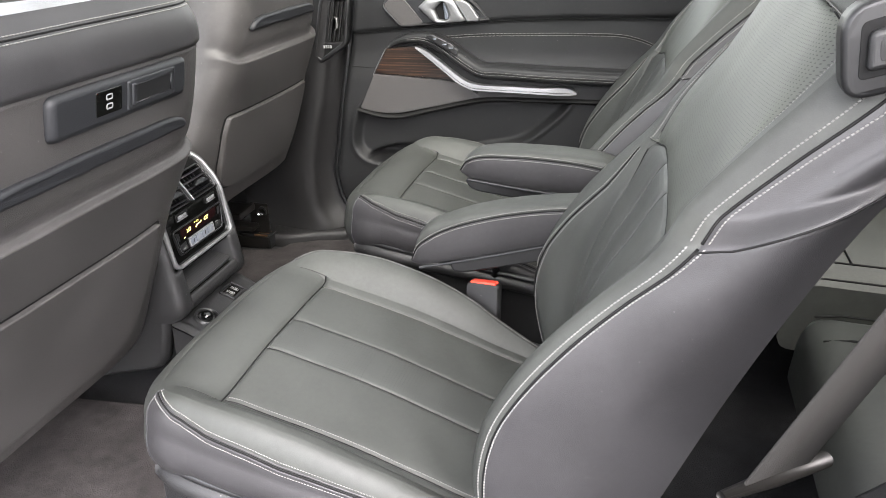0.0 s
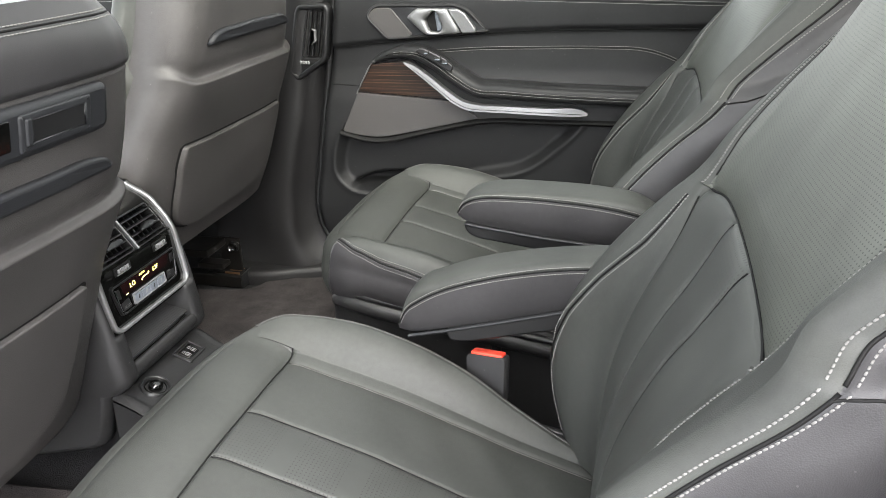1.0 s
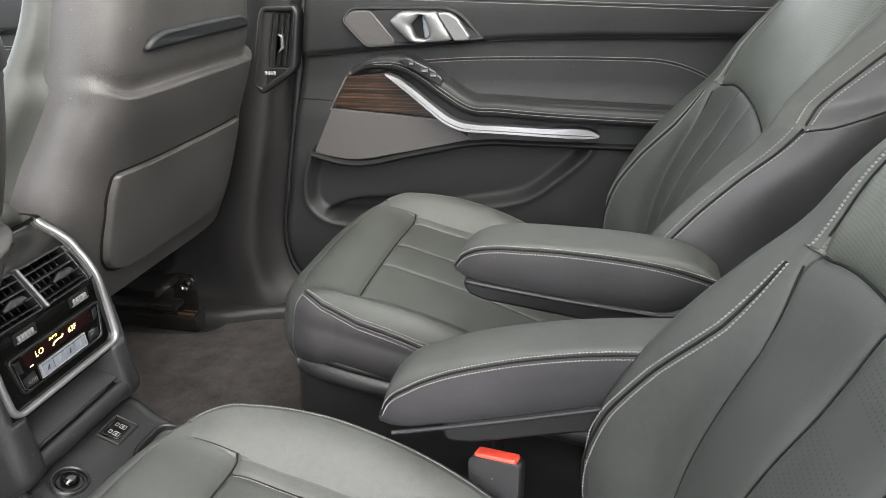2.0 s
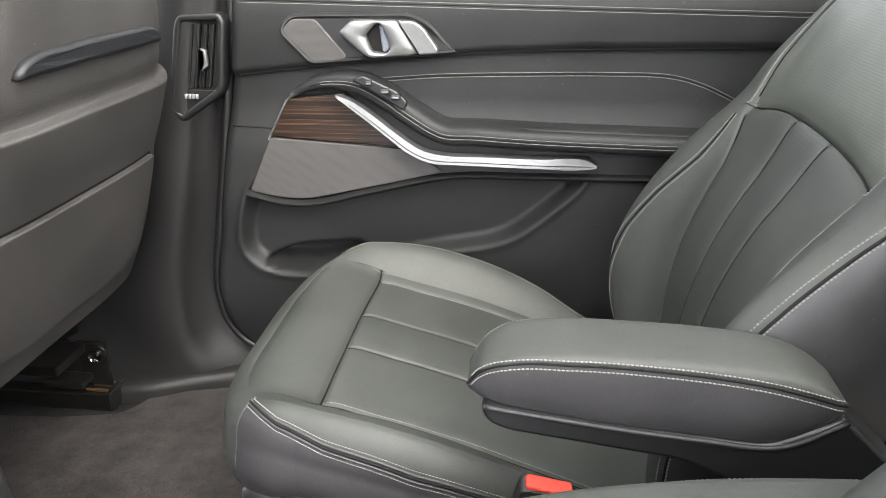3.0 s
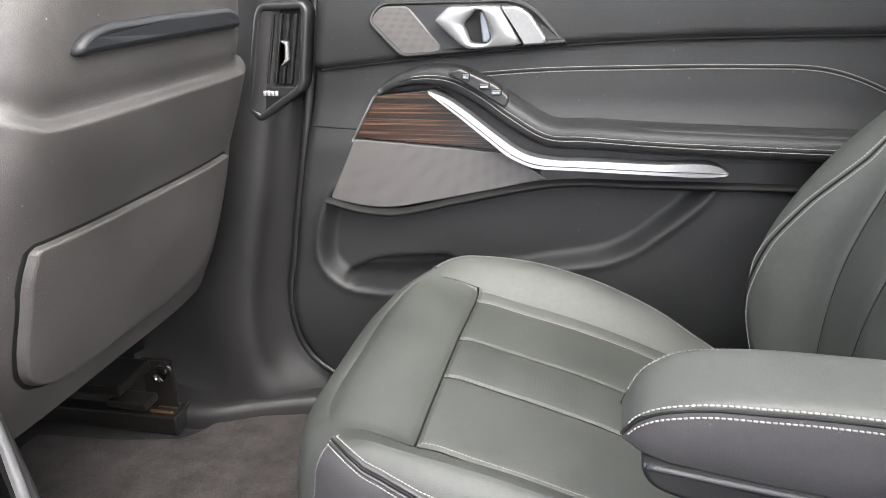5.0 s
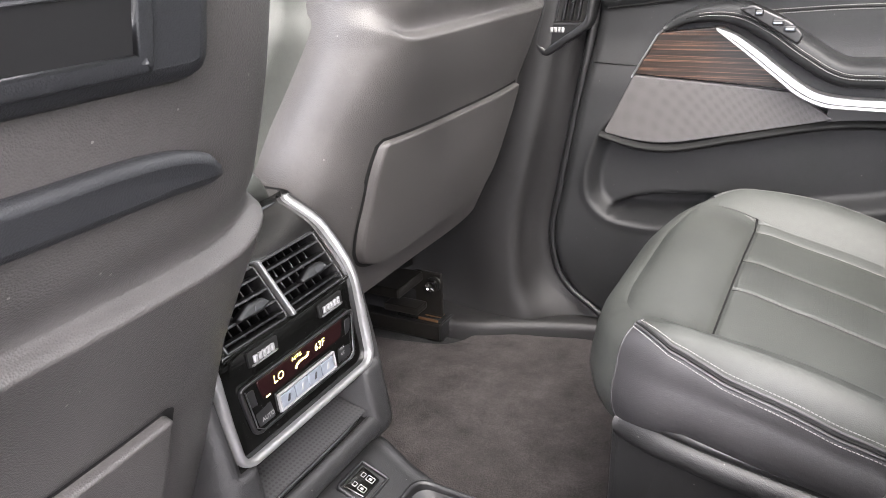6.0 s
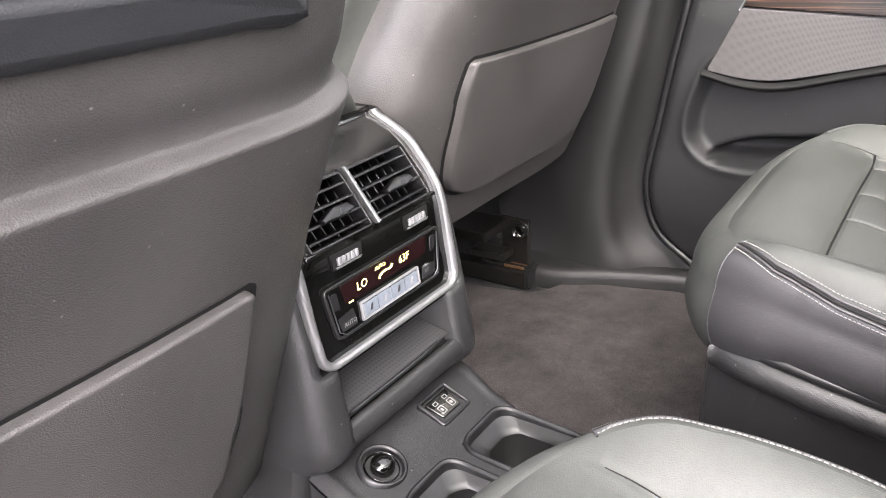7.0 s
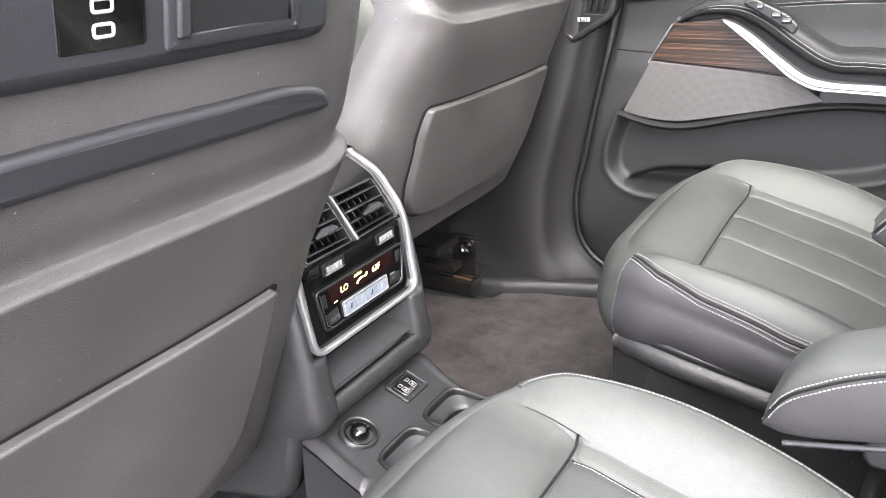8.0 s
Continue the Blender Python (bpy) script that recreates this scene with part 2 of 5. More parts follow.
def sheet(name, P, mat, parent=None, label="", flip=False):
    n, m = P.shape[:2]
    return mesh(name, P.reshape(-1, 3).tolist(), grid_faces(n, m, flip=flip).tolist(), mat, parent, label)


def tube(name, pts, r, mat, parent=None, label="", sides=8, closed=False, flat=None):
    """A round bar along a line of points; r may be a list, one radius each. flat: (axis vector, factor) flattens it."""
    p = np.array(pts, float)
    n = len(p)
    rr = np.broadcast_to(np.array(r, float), (n,))
    tang = np.gradient(p, axis=0)
    if closed:
        tang = np.roll(p, -1, 0) - np.roll(p, 1, 0)
    tang /= np.linalg.norm(tang, axis=1)[:, None] + 1e-12
    ref = np.array([0.0, 1.0, 0.0]) if abs(tang[:, 1]).mean() < 0.8 else np.array([0.0, 0.0, 1.0])
    a = np.cross(tang, ref)
    a /= np.linalg.norm(a, axis=1)[:, None] + 1e-12
    b = np.cross(tang, a)
    th = np.arange(sides) * 2 * np.pi / sides
    k = flat if flat else 1.0
    P = p[:, None] + rr[:, None, None] * (np.cos(th)[None, :, None] * a[:, None] + k * np.sin(th)[None, :, None] * b[:, None])
    f = grid_faces(n, sides, True).tolist()
    if closed:
        f += [[(n - 1) * sides + j, (n - 1) * sides + (j + 1) % sides, (j + 1) % sides, j] for j in range(sides)]
    else:
        f += [list(range(sides)), [(n - 1) * sides + j for j in range(sides)][::-1]]
    return mesh(name, P.reshape(-1, 3).tolist(), f, mat, parent, label)


def rounded(pts, r, seg=5):
    """A polygon with its corners rounded; r: one radius or one each."""
    p = [np.array(q, float) for q in pts]
    n = len(p)
    out = []
    for i in range(n):
        ri = r[i] if isinstance(r, (list, tuple)) else r
        a, b, c = p[i - 1], p[i], p[(i + 1) % n]
        u, v = a - b, c - b
        lu, lv = np.linalg.norm(u), np.linalg.norm(v)
        d = min(ri, 0.48 * lu, 0.48 * lv)
        if d < 1e-6:
            out.append(b)
            continue
        s, e = b + u / lu * d, b + v / lv * d
        for k in range(seg + 1):
            t = k / seg
            out.append((1 - t) ** 2 * s + 2 * t * (1 - t) * b + t * t * e)
    return np.array(out)


def inset(p, d):
    """The polygon moved inwards by d."""
    area = 0.5 * np.sum(p[:, 0] * np.roll(p[:, 1], -1) - np.roll(p[:, 0], -1) * p[:, 1])
    e1 = p - np.roll(p, 1, 0)
    e2 = np.roll(p, -1, 0) - p
    nrm = []
    for e in (e1, e2):
        q = np.stack([-e[:, 1], e[:, 0]], 1)
        nrm.append(q / (np.linalg.norm(q, axis=1)[:, None] + 1e-12))
    m = nrm[0] + nrm[1]
    m /= np.maximum((m * m).sum(1)[:, None] / 2, 0.3)
    return p + m * d * (1 if area > 0 else -1)


def plate(name, outline, lo, hi, bevel, to3d, mat, parent=None, label="", hollow=None):
    """A plate of the given outline from height lo to hi with a rounded rim. to3d(a, b, h) lays it in place.
    hollow: width of the rim when the plate is a frame."""
    p = np.array(outline, float)
    n = len(p)
    rings = [(0.0, lo), (0.0, hi - bevel), (bevel * 0.3, hi - bevel * 0.3), (bevel, hi)]
    if hollow:
        rings += [(hollow - bevel, hi), (hollow - bevel * 0.3, hi - bevel * 0.3), (hollow, hi - bevel), (hollow, lo)]
    verts = []
    for d, h in rings:
        q = inset(p, d) if d else p
        verts += [to3d(a, b, h) for a, b in q]
    f = []
    for k in range(len(rings) - 1):
        f += [[k * n + j, k * n + (j + 1) % n, (k + 1) * n + (j + 1) % n, (k + 1) * n + j] for j in range(n)]
    if hollow:
        k = len(rings) - 1
        f += [[k * n + j, k * n + (j + 1) % n, (j + 1) % n, j] for j in range(n)]
    else:
        f.append([(len(rings) - 1) * n + j for j in range(n)])
        f.append(list(range(n))[::-1])
    ob = mesh(name, verts, f, mat, parent, label, smooth=False)
    bm = bmesh.new()
    bm.from_mesh(ob.data)
    bmesh.ops.recalc_face_normals(bm, faces=bm.faces)
    bm.to_mesh(ob.data)
    bm.free()
    flags = [len(q.vertices) == 4 for q in ob.data.polygons]
    ob.data.polygons.foreach_set("use_smooth", flags)
    return ob


def even(outline, n=64):
    """n points round an outline, starting due right of its middle."""
    p = np.array(outline, float)
    c = p.mean(0)
    q = np.vstack([p, p[:1]])
    s = np.concatenate([[0], np.cumsum(np.linalg.norm(np.diff(q, axis=0), axis=1))])
    u = np.linspace(0, s[-1], 8 * n, endpoint=False)
    d = np.stack([np.interp(u, s, q[:, k]) for k in (0, 1)], 1)
    ang = np.arctan2(d[:, 1] - c[1], d[:, 0] - c[0])
    want = np.linspace(-np.pi, np.pi, n, endpoint=False)
    pick = [int(np.argmin(np.abs(np.angle(np.exp(1j * (ang - w)))))) for w in want]
    return d[pick]


def ring_plate(name, outer, inner, lo, hi, bevel, to3d, mat, parent, label=""):
    """A plate with a hole through it, its rims rounded."""
    A, B = even(outer), even(inner)
    n = len(A)
    rings = [(A, lo), (A, hi - bevel), (A + (B - A) * 0.06, hi - bevel * 0.35), (A + (B - A) * 0.18, hi), (A + (B - A) * 0.75, hi - bevel * 0.1), (A + (B - A) * 0.92, hi - bevel * 0.5), (B, hi - bevel * 1.2), (B, lo)]
    V = [to3d(a, b, h) for q, h in rings for a, b in q]
    f = [[k * n + j, k * n + (j + 1) % n, (k + 1) * n + (j + 1) % n, (k + 1) * n + j] for k in range(len(rings) - 1) for j in range(n)]
    return mesh(name, V, f, mat, parent, label)


def box(name, lo, hi, mat, parent=None, label="", bevel=0.004):
    (x0, y0, z0), (x1, y1, z1) = lo, hi
    bm = bmesh.new()
    bmesh.ops.create_cube(bm, size=1.0)
    for v in bm.verts:
        v.co = Vector(((x0 + x1) / 2 + v.co.x * (x1 - x0), (y0 + y1) / 2 + v.co.y * (y1 - y0), (z0 + z1) / 2 + v.co.z * (z1 - z0)))
    if bevel:
        bmesh.ops.bevel(bm, geom=bm.edges[:], offset=min(bevel, 0.45 * min(abs(x1 - x0), abs(y1 - y0), abs(z1 - z0))), segments=2, affect="EDGES", profile=0.6)
    me = bpy.data.meshes.new(name)
    bm.to_mesh(me)
    bm.free()
    me.materials.append(mat)
    ob = new(name, me)
    if parent is not None:
        ob.parent = parent
    return tagged(ob, label)


def stitches(name, line, up, mat, parent, pitch=0.0036, length=0.0033, width=0.0012, lift=0.0005):
    """Thread laid in short dashes along a line; up: the surface normal (one, or one at each point)."""
    p = np.array(line, float)
    up = np.broadcast_to(np.array(up, float), p.shape)
    s = np.concatenate([[0], np.cumsum(np.linalg.norm(np.diff(p, axis=0), axis=1))])
    k = max(2, int(s[-1] / pitch))
    mid = (np.arange(k) + 0.5) * s[-1] / k
    at = lambda q: np.stack([np.interp(q, s, p[:, c]) for c in range(3)], 1)
    nv = np.stack([np.interp(mid, s, up[:, c]) for c in range(3)], 1)
    nv /= np.linalg.norm(nv, axis=1)[:, None] + 1e-12
    a, b = at(mid - length / 2), at(mid + length / 2)
    d = b - a
    d /= np.linalg.norm(d, axis=1)[:, None] + 1e-12
    side = np.cross(d, nv) * width / 2
    c = (a + b) / 2
    rows = [a - nv * lift * 0.3]
    for q in (-0.30, 0.30):
        m = c + (b - a) * q
        rows += [m + side - nv * lift * 0.3, m + side * 0.6 + nv * (lift + width * 0.22), m - side * 0.6 + nv * (lift + width * 0.22), m - side - nv * lift * 0.3]
    rows.append(b - nv * lift * 0.3)
    V = np.stack(rows, 1).reshape(-1, 3)
    f = []
    for i in range(k):
        o = 10 * i
        for j in (1, 2, 3):
            f += [(o, o + j, o + j + 1), (o + j, o + j + 4, o + j + 5, o + j + 1), (o + 9, o + j + 5, o + j + 4)]
    return mesh(name, V.tolist(), f, mat, parent)


def dense(lo, hi, step, marks, half=0.01, fine=0.0016):
    """Grid lines from lo to hi, closer together near the marks."""
    v = list(np.arange(lo, hi, step)) + [hi]
    for m in marks:
        v += list(np.arange(m - half, m + half + 1e-9, fine)) + [m]
    v = np.unique(np.round([q for q in v if lo <= q <= hi], 5))
    keep = [v[0]]
    for q in v[1:]:
        if q - keep[-1] > fine * 0.6 or any(abs(q - m) < 1e-6 for m in marks):
            keep.append(q)
    return np.array(keep)


def panels(P, region, specs, parent):
    """Cuts a grid of points into named panels. region: one code for each cell."""
    n, m = P.shape[:2]
    F = grid_faces(n, m)
    V = P.reshape(-1, 3)
    flat = region.reshape(-1)
    for code, (name, mat, label) in specs.items():
        f = F[flat == code]
        if not len(f):
            continue
        used, back = np.unique(f, return_inverse=True)
        mesh(name, V[used].tolist(), back.reshape(f.shape).tolist(), mat, parent, label)


def bell(d, w):
    return np.exp(-(d / w) ** 2)


def soft_step(d, w):
    t = np.clip(d / w * 0.5 + 0.5, 0, 1)
    return t * t * (3 - 2 * t)


# ---------------------------------------------------------------- rear captain's chairs
BACK_INS = spline([0.28, 0.38, 0.5, 0.6, 0.69, 0.83, 0.95, 1.05], [0.425, 0.42, 0.435, 0.472, 0.527, 0.602, 0.665, 0.725])
BACK_CREST = spline([0.28, 0.34, 0.41, 0.49, 0.55, 0.61, 0.66, 0.70, 0.75, 0.80, 0.85, 0.95, 1.05], [0.385, 0.364, 0.350, 0.360, 0.388, 0.430, 0.475, 0.514, 0.547, 0.588, 0.632, 0.715, 0.79])
BACK_SEAM = spline([0.28, 0.5, 0.6, 0.67, 0.73, 0.8, 0.85, 1.05], [0.012, 0.013, 0.018, 0.020, 0.027, 0.040, 0.050, 0.060])
BACK_REAR = spline([0.28, 0.45, 0.57, 0.67, 0.75, 0.9, 1.05], [0.50, 0.563, 0.609, 0.653, 0.694, 0.79, 0.86])


def chair_cushion(seat, sgn):
    """Seat pad: a hollowed insert between raised bolsters that roll over the flanks, sewn from panels."""
    top = spline([-0.10, -0.085, -0.06, -0.03, 0.0, 0.05, 0.10, 0.16, 0.24, 0.32, 0.43], [0.426, 0.437, 0.441, 0.437, 0.426, 0.411, 0.398, 0.381, 0.353, 0.324, 0.290])
    wide = spline([-0.10, -0.096, -0.085, -0.07, -0.04, 0.0, 0.05, 0.11, 0.2, 0.3, 0.43], [0.090, 0.125, 0.162, 0.190, 0.215, 0.227, 0.234, 0.236, 0.232, 0.214, 0.186])
    lift_of = spline([-0.10, -0.07, -0.045, 0.0, 0.068, 0.132, 0.196, 0.248, 0.29, 0.37, 0.43], [0.0, 0.007, 0.016, 0.031, 0.043, 0.044, 0.041, 0.036, 0.029, 0.021, 0.014])
    xs = dense(-0.10, 0.43, 0.008, [0.0], 0.012)
    xs = np.unique(np.concatenate([xs, -0.10 + 0.03 * np.linspace(0, 1, 12) ** 2]))
    STR, STI, BOL = 0.21, 0.80, 0.885
    BASE = 0.184
    qs = dense(-1, 1, 0.03, [-BOL, -STI, -STR, STR, STI, BOL], 0.04, 0.007)

    def across(q, x):
        """The sewn lines run straight back; the bolsters take up the rest of the width."""
        w = wide(x)
        base = np.minimum(BASE, w * 0.985)
        a = np.abs(q)
        return np.sign(q) * np.where(a <= BOL, a / BOL * base, base + (a - BOL) * (w - base) / (1 - BOL))

    def place(x, q, lift=0.0):
        x, q = np.broadcast_arrays(np.asarray(x, float), np.asarray(q, float))
        a = np.abs(q)
        y = across(q, x)
        on = np.clip(x / 0.004, 0, 1)
        b = np.clip((np.abs(y) - 0.166) / 0.064, 0, 1)
        rise = b * b * (3 - 2 * b) * lift_of(x)
        g = 0.0045 * bell(a - BOL, 0.05) * np.clip(0.25 + x / 0.05, 0.25, 1) * np.clip((x + 0.058) / 0.03, 0, 1) + 0.0012 * bell(a - BOL, 0.013) * np.clip((x + 0.056) / 0.01, 0, 1)
        g = g + on * (0.0026 * bell(a - STI, 0.013) + 0.0030 * bell(a - STI, 0.04) + 0.0022 * bell(a - STR, 0.012) + 0.0016 * bell(a - STR, 0.045))
        g = g + (a < BOL) * (0.0040 * bell(x, 0.0035) + 0.0042 * bell(x, 0.014))
        crown = 0.005 * np.clip(1 - (y / 0.15) ** 2, 0, 1) * np.clip(1 - x / 0.5, 0, 1)
        fold = 0.0010 * np.sin(9 * x + 14 * y) * np.cos(23 * y - 5 * x) + 0.0010 * np.sin(75 * x - 42 * y) * bell(np.abs(y) - 0.11, 0.045) * np.clip(x / 0.1, 0, 1)
        z = top(x) + rise - g + crown + fold + lift
        return np.stack([x, sgn * y, z], -1)

    T = place(xs[:, None], qs[None, :])
    xc, qc = np.meshgrid((xs[1:] + xs[:-1]) / 2, (qs[1:] + qs[:-1]) / 2, indexing="ij")
    ac = np.abs(qc)
    reg = np.full(xc.shape, 1)
    reg[(ac > BOL) & (xc > -0.052)] = 2
    reg[(xc > 0) & (ac < BOL)] = 4
    reg[(xc > 0) & (ac < STI)] = 5
    reg[(xc > 0) & (ac < STR)] = 6
    reg = np.where((qc < 0) & np.isin(reg, (2, 4, 5)), reg + 10, reg)
    cush = new("cushion")
    cush.parent = seat
    specs = {1: ("front_panel", LEATHER, "smooth black leather nose panel"), 6: ("centre_stripe", PERF_SEAT, "perforated leather stripe")}
    for o in (0, 10):
        specs[2 + o] = ("bolster", LEATHER, "")
        specs[4 + o] = ("edge_strip", LEATHER, "")
        specs[5 + o] = ("insert_panel", LEATHER, "")
    panels(T, reg, specs, cush)
    # rim: from one rear corner round the nose to the other
    n, m = T.shape[:2]
    rim = np.concatenate([T[::-1, 0], T[0, 1:-1], T[:, -1]])
    tg = np.gradient(rim[:, :2], axis=0)
    for _ in range(6):
        tg[1:-1] = (tg[:-2] + tg[1:-1] * 2 + tg[2:]) / 4
    tg /= np.linalg.norm(tg, axis=1)[:, None] + 1e-12
    out = np.stack([-tg[:, 1], tg[:, 0]], 1)
    mid = np.array([0.15, 0.0])
    flipn = np.sign(((rim[:, :2] - mid) * out).sum(1))
    out *= np.where(flipn == 0, 1, flipn)[:, None]
    fr = np.clip((0.0 - rim[:, 0]) / 0.10, 0, 1)
    RH = 0.025 + 0.008 * fr
    RV = np.interp(rim[:, 0], [-0.10, 0.0, 0.12, 0.25, 0.43], [0.042, 0.052, 0.054, 0.042, 0.024])
    floor_z = np.minimum(0.348 - 0.16 * np.clip(rim[:, 0], 0, 1) - 0.03 * fr, rim[:, 2] - RV - 0.012)

    def roll(i, phi, swell=0.0):
        c, s_ = np.cos(phi), np.sin(phi)
        return np.column_stack([rim[i, 0] + out[i, 0] * (RH[i] * s_ + swell), rim[i, 1] + out[i, 1] * (RH[i] * s_ + swell), rim[i, 2] - RV[i] * (1 - c)])
    idx = np.arange(len(rim))
    # the twin seam leaves the nose at its corner and sinks down the flank
    sew = np.interp(rim[:, 0], [-0.075, -0.05, -0.02, 0.03, 0.12, 0.43], [0.12, 0.40, 0.80, 1.08, 1.22, 1.25])
    # on the side away from the camera it stays near the crest, to fit the view
    sew = np.where(rim[:, 1] > 0, np.minimum(sew, 0.42), sew)
    upper = [roll(idx, sew * k) for k in np.linspace(0, 1, 9)]
    lower = [roll(idx, sew + (np.pi / 2 - sew) * k, -0.0016 * bell(k, 0.25)) for k in np.linspace(0, 1, 7)]
    last = lower[-1]
    for v in np.linspace(0.08, 1, 14):
        b = 0.006 * np.sin(np.pi * min(1.0, v * 0.9)) - 0.010 * v**3
        z = last[:, 2] * (1 - v) + floor_z * v
        lower.append(np.column_stack([last[:, 0] + out[:, 0] * b, last[:, 1] + out[:, 1] * b, z]))
    U, S = np.array(upper), np.array(lower)
    c0 = int(np.argmax(rim[:, 0] < -0.052))
    c1 = len(rim) - 1 - int(np.argmax(rim[::-1, 0] < -0.052))
    for a, b in ((0, c0), (c1, len(rim) - 1)):
        sheet("bolster_roll", U[:, a:b + 1], LEATHER, cush)
        sheet("side_panel", S[:, a:b + 1], LEATHER_SHADED, cush)
    sheet("nose_panel", np.concatenate([U, S[1:]])[:, c0:c1 + 1], LEATHER, cush)
    # sewn edges
    run = np.linspace(0.004, 0.42, 160)
    for qv in (-STI, -STR, STR, STI):
        tube("seam", place(np.linspace(0.002, 0.42, 120), np.full(120, qv), 0.0002), 0.0010, DARK, cush, sides=6)
    qa = np.linspace(-BOL, BOL, 80)
    tube("cross_seam", place(np.zeros(80), qa, 0.0004), 0.0012, DARK, cush, sides=6)
    for sd in (-1, 1):
        tube("nose_seam", place(np.linspace(-0.048, 0.002, 30), np.full(30, sd * BOL), 0.0), 0.0005, DARK, cush, sides=6)
        stitches("stitching", place(run, sd * (STI - 0.022)), (0, 0, 1), THREAD, cush)
        i = np.arange(0, c0 + 1) if sd < 0 else np.arange(c1, len(rim))
        nv = np.column_stack([out[i] * 0.85, np.full(len(i), 0.5)])
        for dp in (-0.17, 0.17):
            stitches("stitching", roll(i, sew[i] + dp), nv, THREAD, cush, lift=0.0007)
        tube("rim_seam", roll(i, sew[i]), 0.0016, DARK, cush, sides=6)
        for dp in (-0.075, 0.075):
            tube("piping", roll(i, sew[i] + dp), 0.0017, LEATHER_SHADED, cush, sides=6)
        j = c0 if sd < 0 else c1
        tube("corner_seam", np.concatenate([U[1:, j], S[1:, j]]), 0.0012, LEATHER_SHADED, cush, sides=6)
    return cush


def chair_back(seat, sgn):
    TOP = 1.0
    arch = lambda y: 0.692 + 0.018 * (1 - np.clip(np.abs(y) / 0.188, 0, 1) ** 2.4)
    zs = dense(0.30, TOP, 0.009, [0.70])
    zs = np.unique(np.round(np.concatenate([zs, np.arange(0.85, 0.93, 0.003), np.arange(0.705, 0.80, 0.003)]), 5))
    ps = dense(-0.44, 0.44, 0.009, [-0.268, -0.158, -0.045, 0.045, 0.158, 0.268])
    ps = np.unique(np.round(np.concatenate([ps, np.arange(-0.156, 0.1561, 0.006)]), 5))
    Y = spline([0, 0.10, 0.158, 0.185, 0.215, 0.245, 0.262, 0.285, 0.36, 0.44], [0, 0.10, 0.158, 0.184, 0.212, 0.240, 0.254, 0.263, 0.266, 0.235])
    Fr = spline([0, 0.10, 0.158, 0.185, 0.215, 0.245], [0, 0.0, 0.06, 0.22, 0.68, 1.0])
    ptop = lambda z: 0.158 * np.clip(1 - np.clip((z - 0.79) / 0.137, 0, 1) ** 6, 0, 1) ** 0.3
    seam_y = spline([0.30, 0.5, 0.6, 0.66, 0.70, 0.76, 0.80, 0.87, 1.05], [0.150, 0.152, 0.158, 0.172, 0.185, 0.205, 0.213, 0.218, 0.218])

    def place(z, p, lift=0.0):
        z, p = np.broadcast_arrays(np.asarray(z, float), np.asarray(p, float))
        a0 = np.abs(p)
        # upper panel widened on the side away from the camera, to fit the view
        s0 = seam_y(z) + 0.024 * (sgn * np.sign(p) > 0) * np.clip((z - 0.62) / 0.07, 0, 1)
        a = np.where(a0 <= 0.158, a0 * s0 / 0.158, np.where(a0 < 0.245, s0 + (a0 - 0.158) * (0.245 - s0) / 0.087, a0))
        y = Y(a)
        level = z
        z = z + (arch(y) - 0.70) * bell(z - 0.70, 0.09)
        ins, cr, re = BACK_INS(z), BACK_CREST(z), BACK_REAR(z)
        up = np.clip((z - 0.64) / 0.1, 0, 1)
        # upper pad: full in the middle, its flanks fall away
        f = Fr(np.minimum(a, 0.245))
        x = ins + (cr - ins) * f - 0.012 * up * (1 - np.clip(a / 0.19, 0, 1) ** 2)
        r = np.clip((a - 0.245) / 0.04, 0, 1)
        turn = 1.8 * BACK_SEAM(z) + 0.006
        x = np.where(a > 0.245, cr + turn * r**1.25, x)
        q = np.clip((a - 0.285) / 0.155, 0, 1)
        x = np.where(a > 0.285, cr + turn + (re - cr - turn) * q, x)
        low = (level < 0.70)
        g = low * (0.003 * bell(a0 - 0.158, 0.0035) + 0.003 * bell(a0 - 0.158, 0.012) + 0.002 * bell(a0 - 0.045, 0.003) + 0.002 * bell(a0 - 0.045, 0.01))
        g = g + (a0 < 0.158) * (0.0035 * bell(level - 0.70, 0.003) + 0.004 * bell(level - 0.70, 0.012))
        pe = ptop(z)
        g = g + (level > 0.70) * (0.003 * bell(a0 - pe, 0.004) + 0.004 * bell(a0 - pe, 0.012))
        g = g + 0.0025 * bell(a - 0.268, 0.003)
        tq = np.clip((z - (TOP - 0.06)) / 0.06, 0, 1)
        y = y * (1 - 0.25 * tq**3)
        x = x + 0.05 * tq**3 * (a < 0.285)
        w = 0.0012 * np.sin(11 * z + 9 * y) * np.cos(21 * y)
        nrm = np.where(a > 0.285, 0.0, 1.0)
        x2 = x + (g + w - lift) * 0.87 * nrm
        z2 = z + (-(g + w) + lift) * 0.45 * nrm
        y2 = y - (g - lift) * (1 - nrm)
        # the camera-facing shoulder steps in above the wing's fold, shaped to fit the view
        fold = 0.735 + 0.40 * np.clip(a - 0.275, 0, 0.2)
        # on the side away from the camera the wing swells to fit the seen outline
        y2 = y2 + 0.030 * (sgn * np.sign(p) > 0) * np.clip((a - 0.235) / 0.06, 0, 1) * np.clip((level - 0.46) / 0.14, 0, 1) * np.clip((0.92 - level) / 0.16, 0, 1)
        y2 = y2 - 0.022 * soft_step(z - fold, 0.014) * np.clip((a - 0.195) / 0.055, 0, 1) * (sgn * np.sign(p) < 0)
        narrow = 1 - 0.10 * np.clip((0.42 - z) / 0.12, 0, 1) ** 2
        return np.stack([x2, sgn * np.sign(p) * y2 * narrow, z2], -1)

    P = place(zs[:, None], ps[None, :])
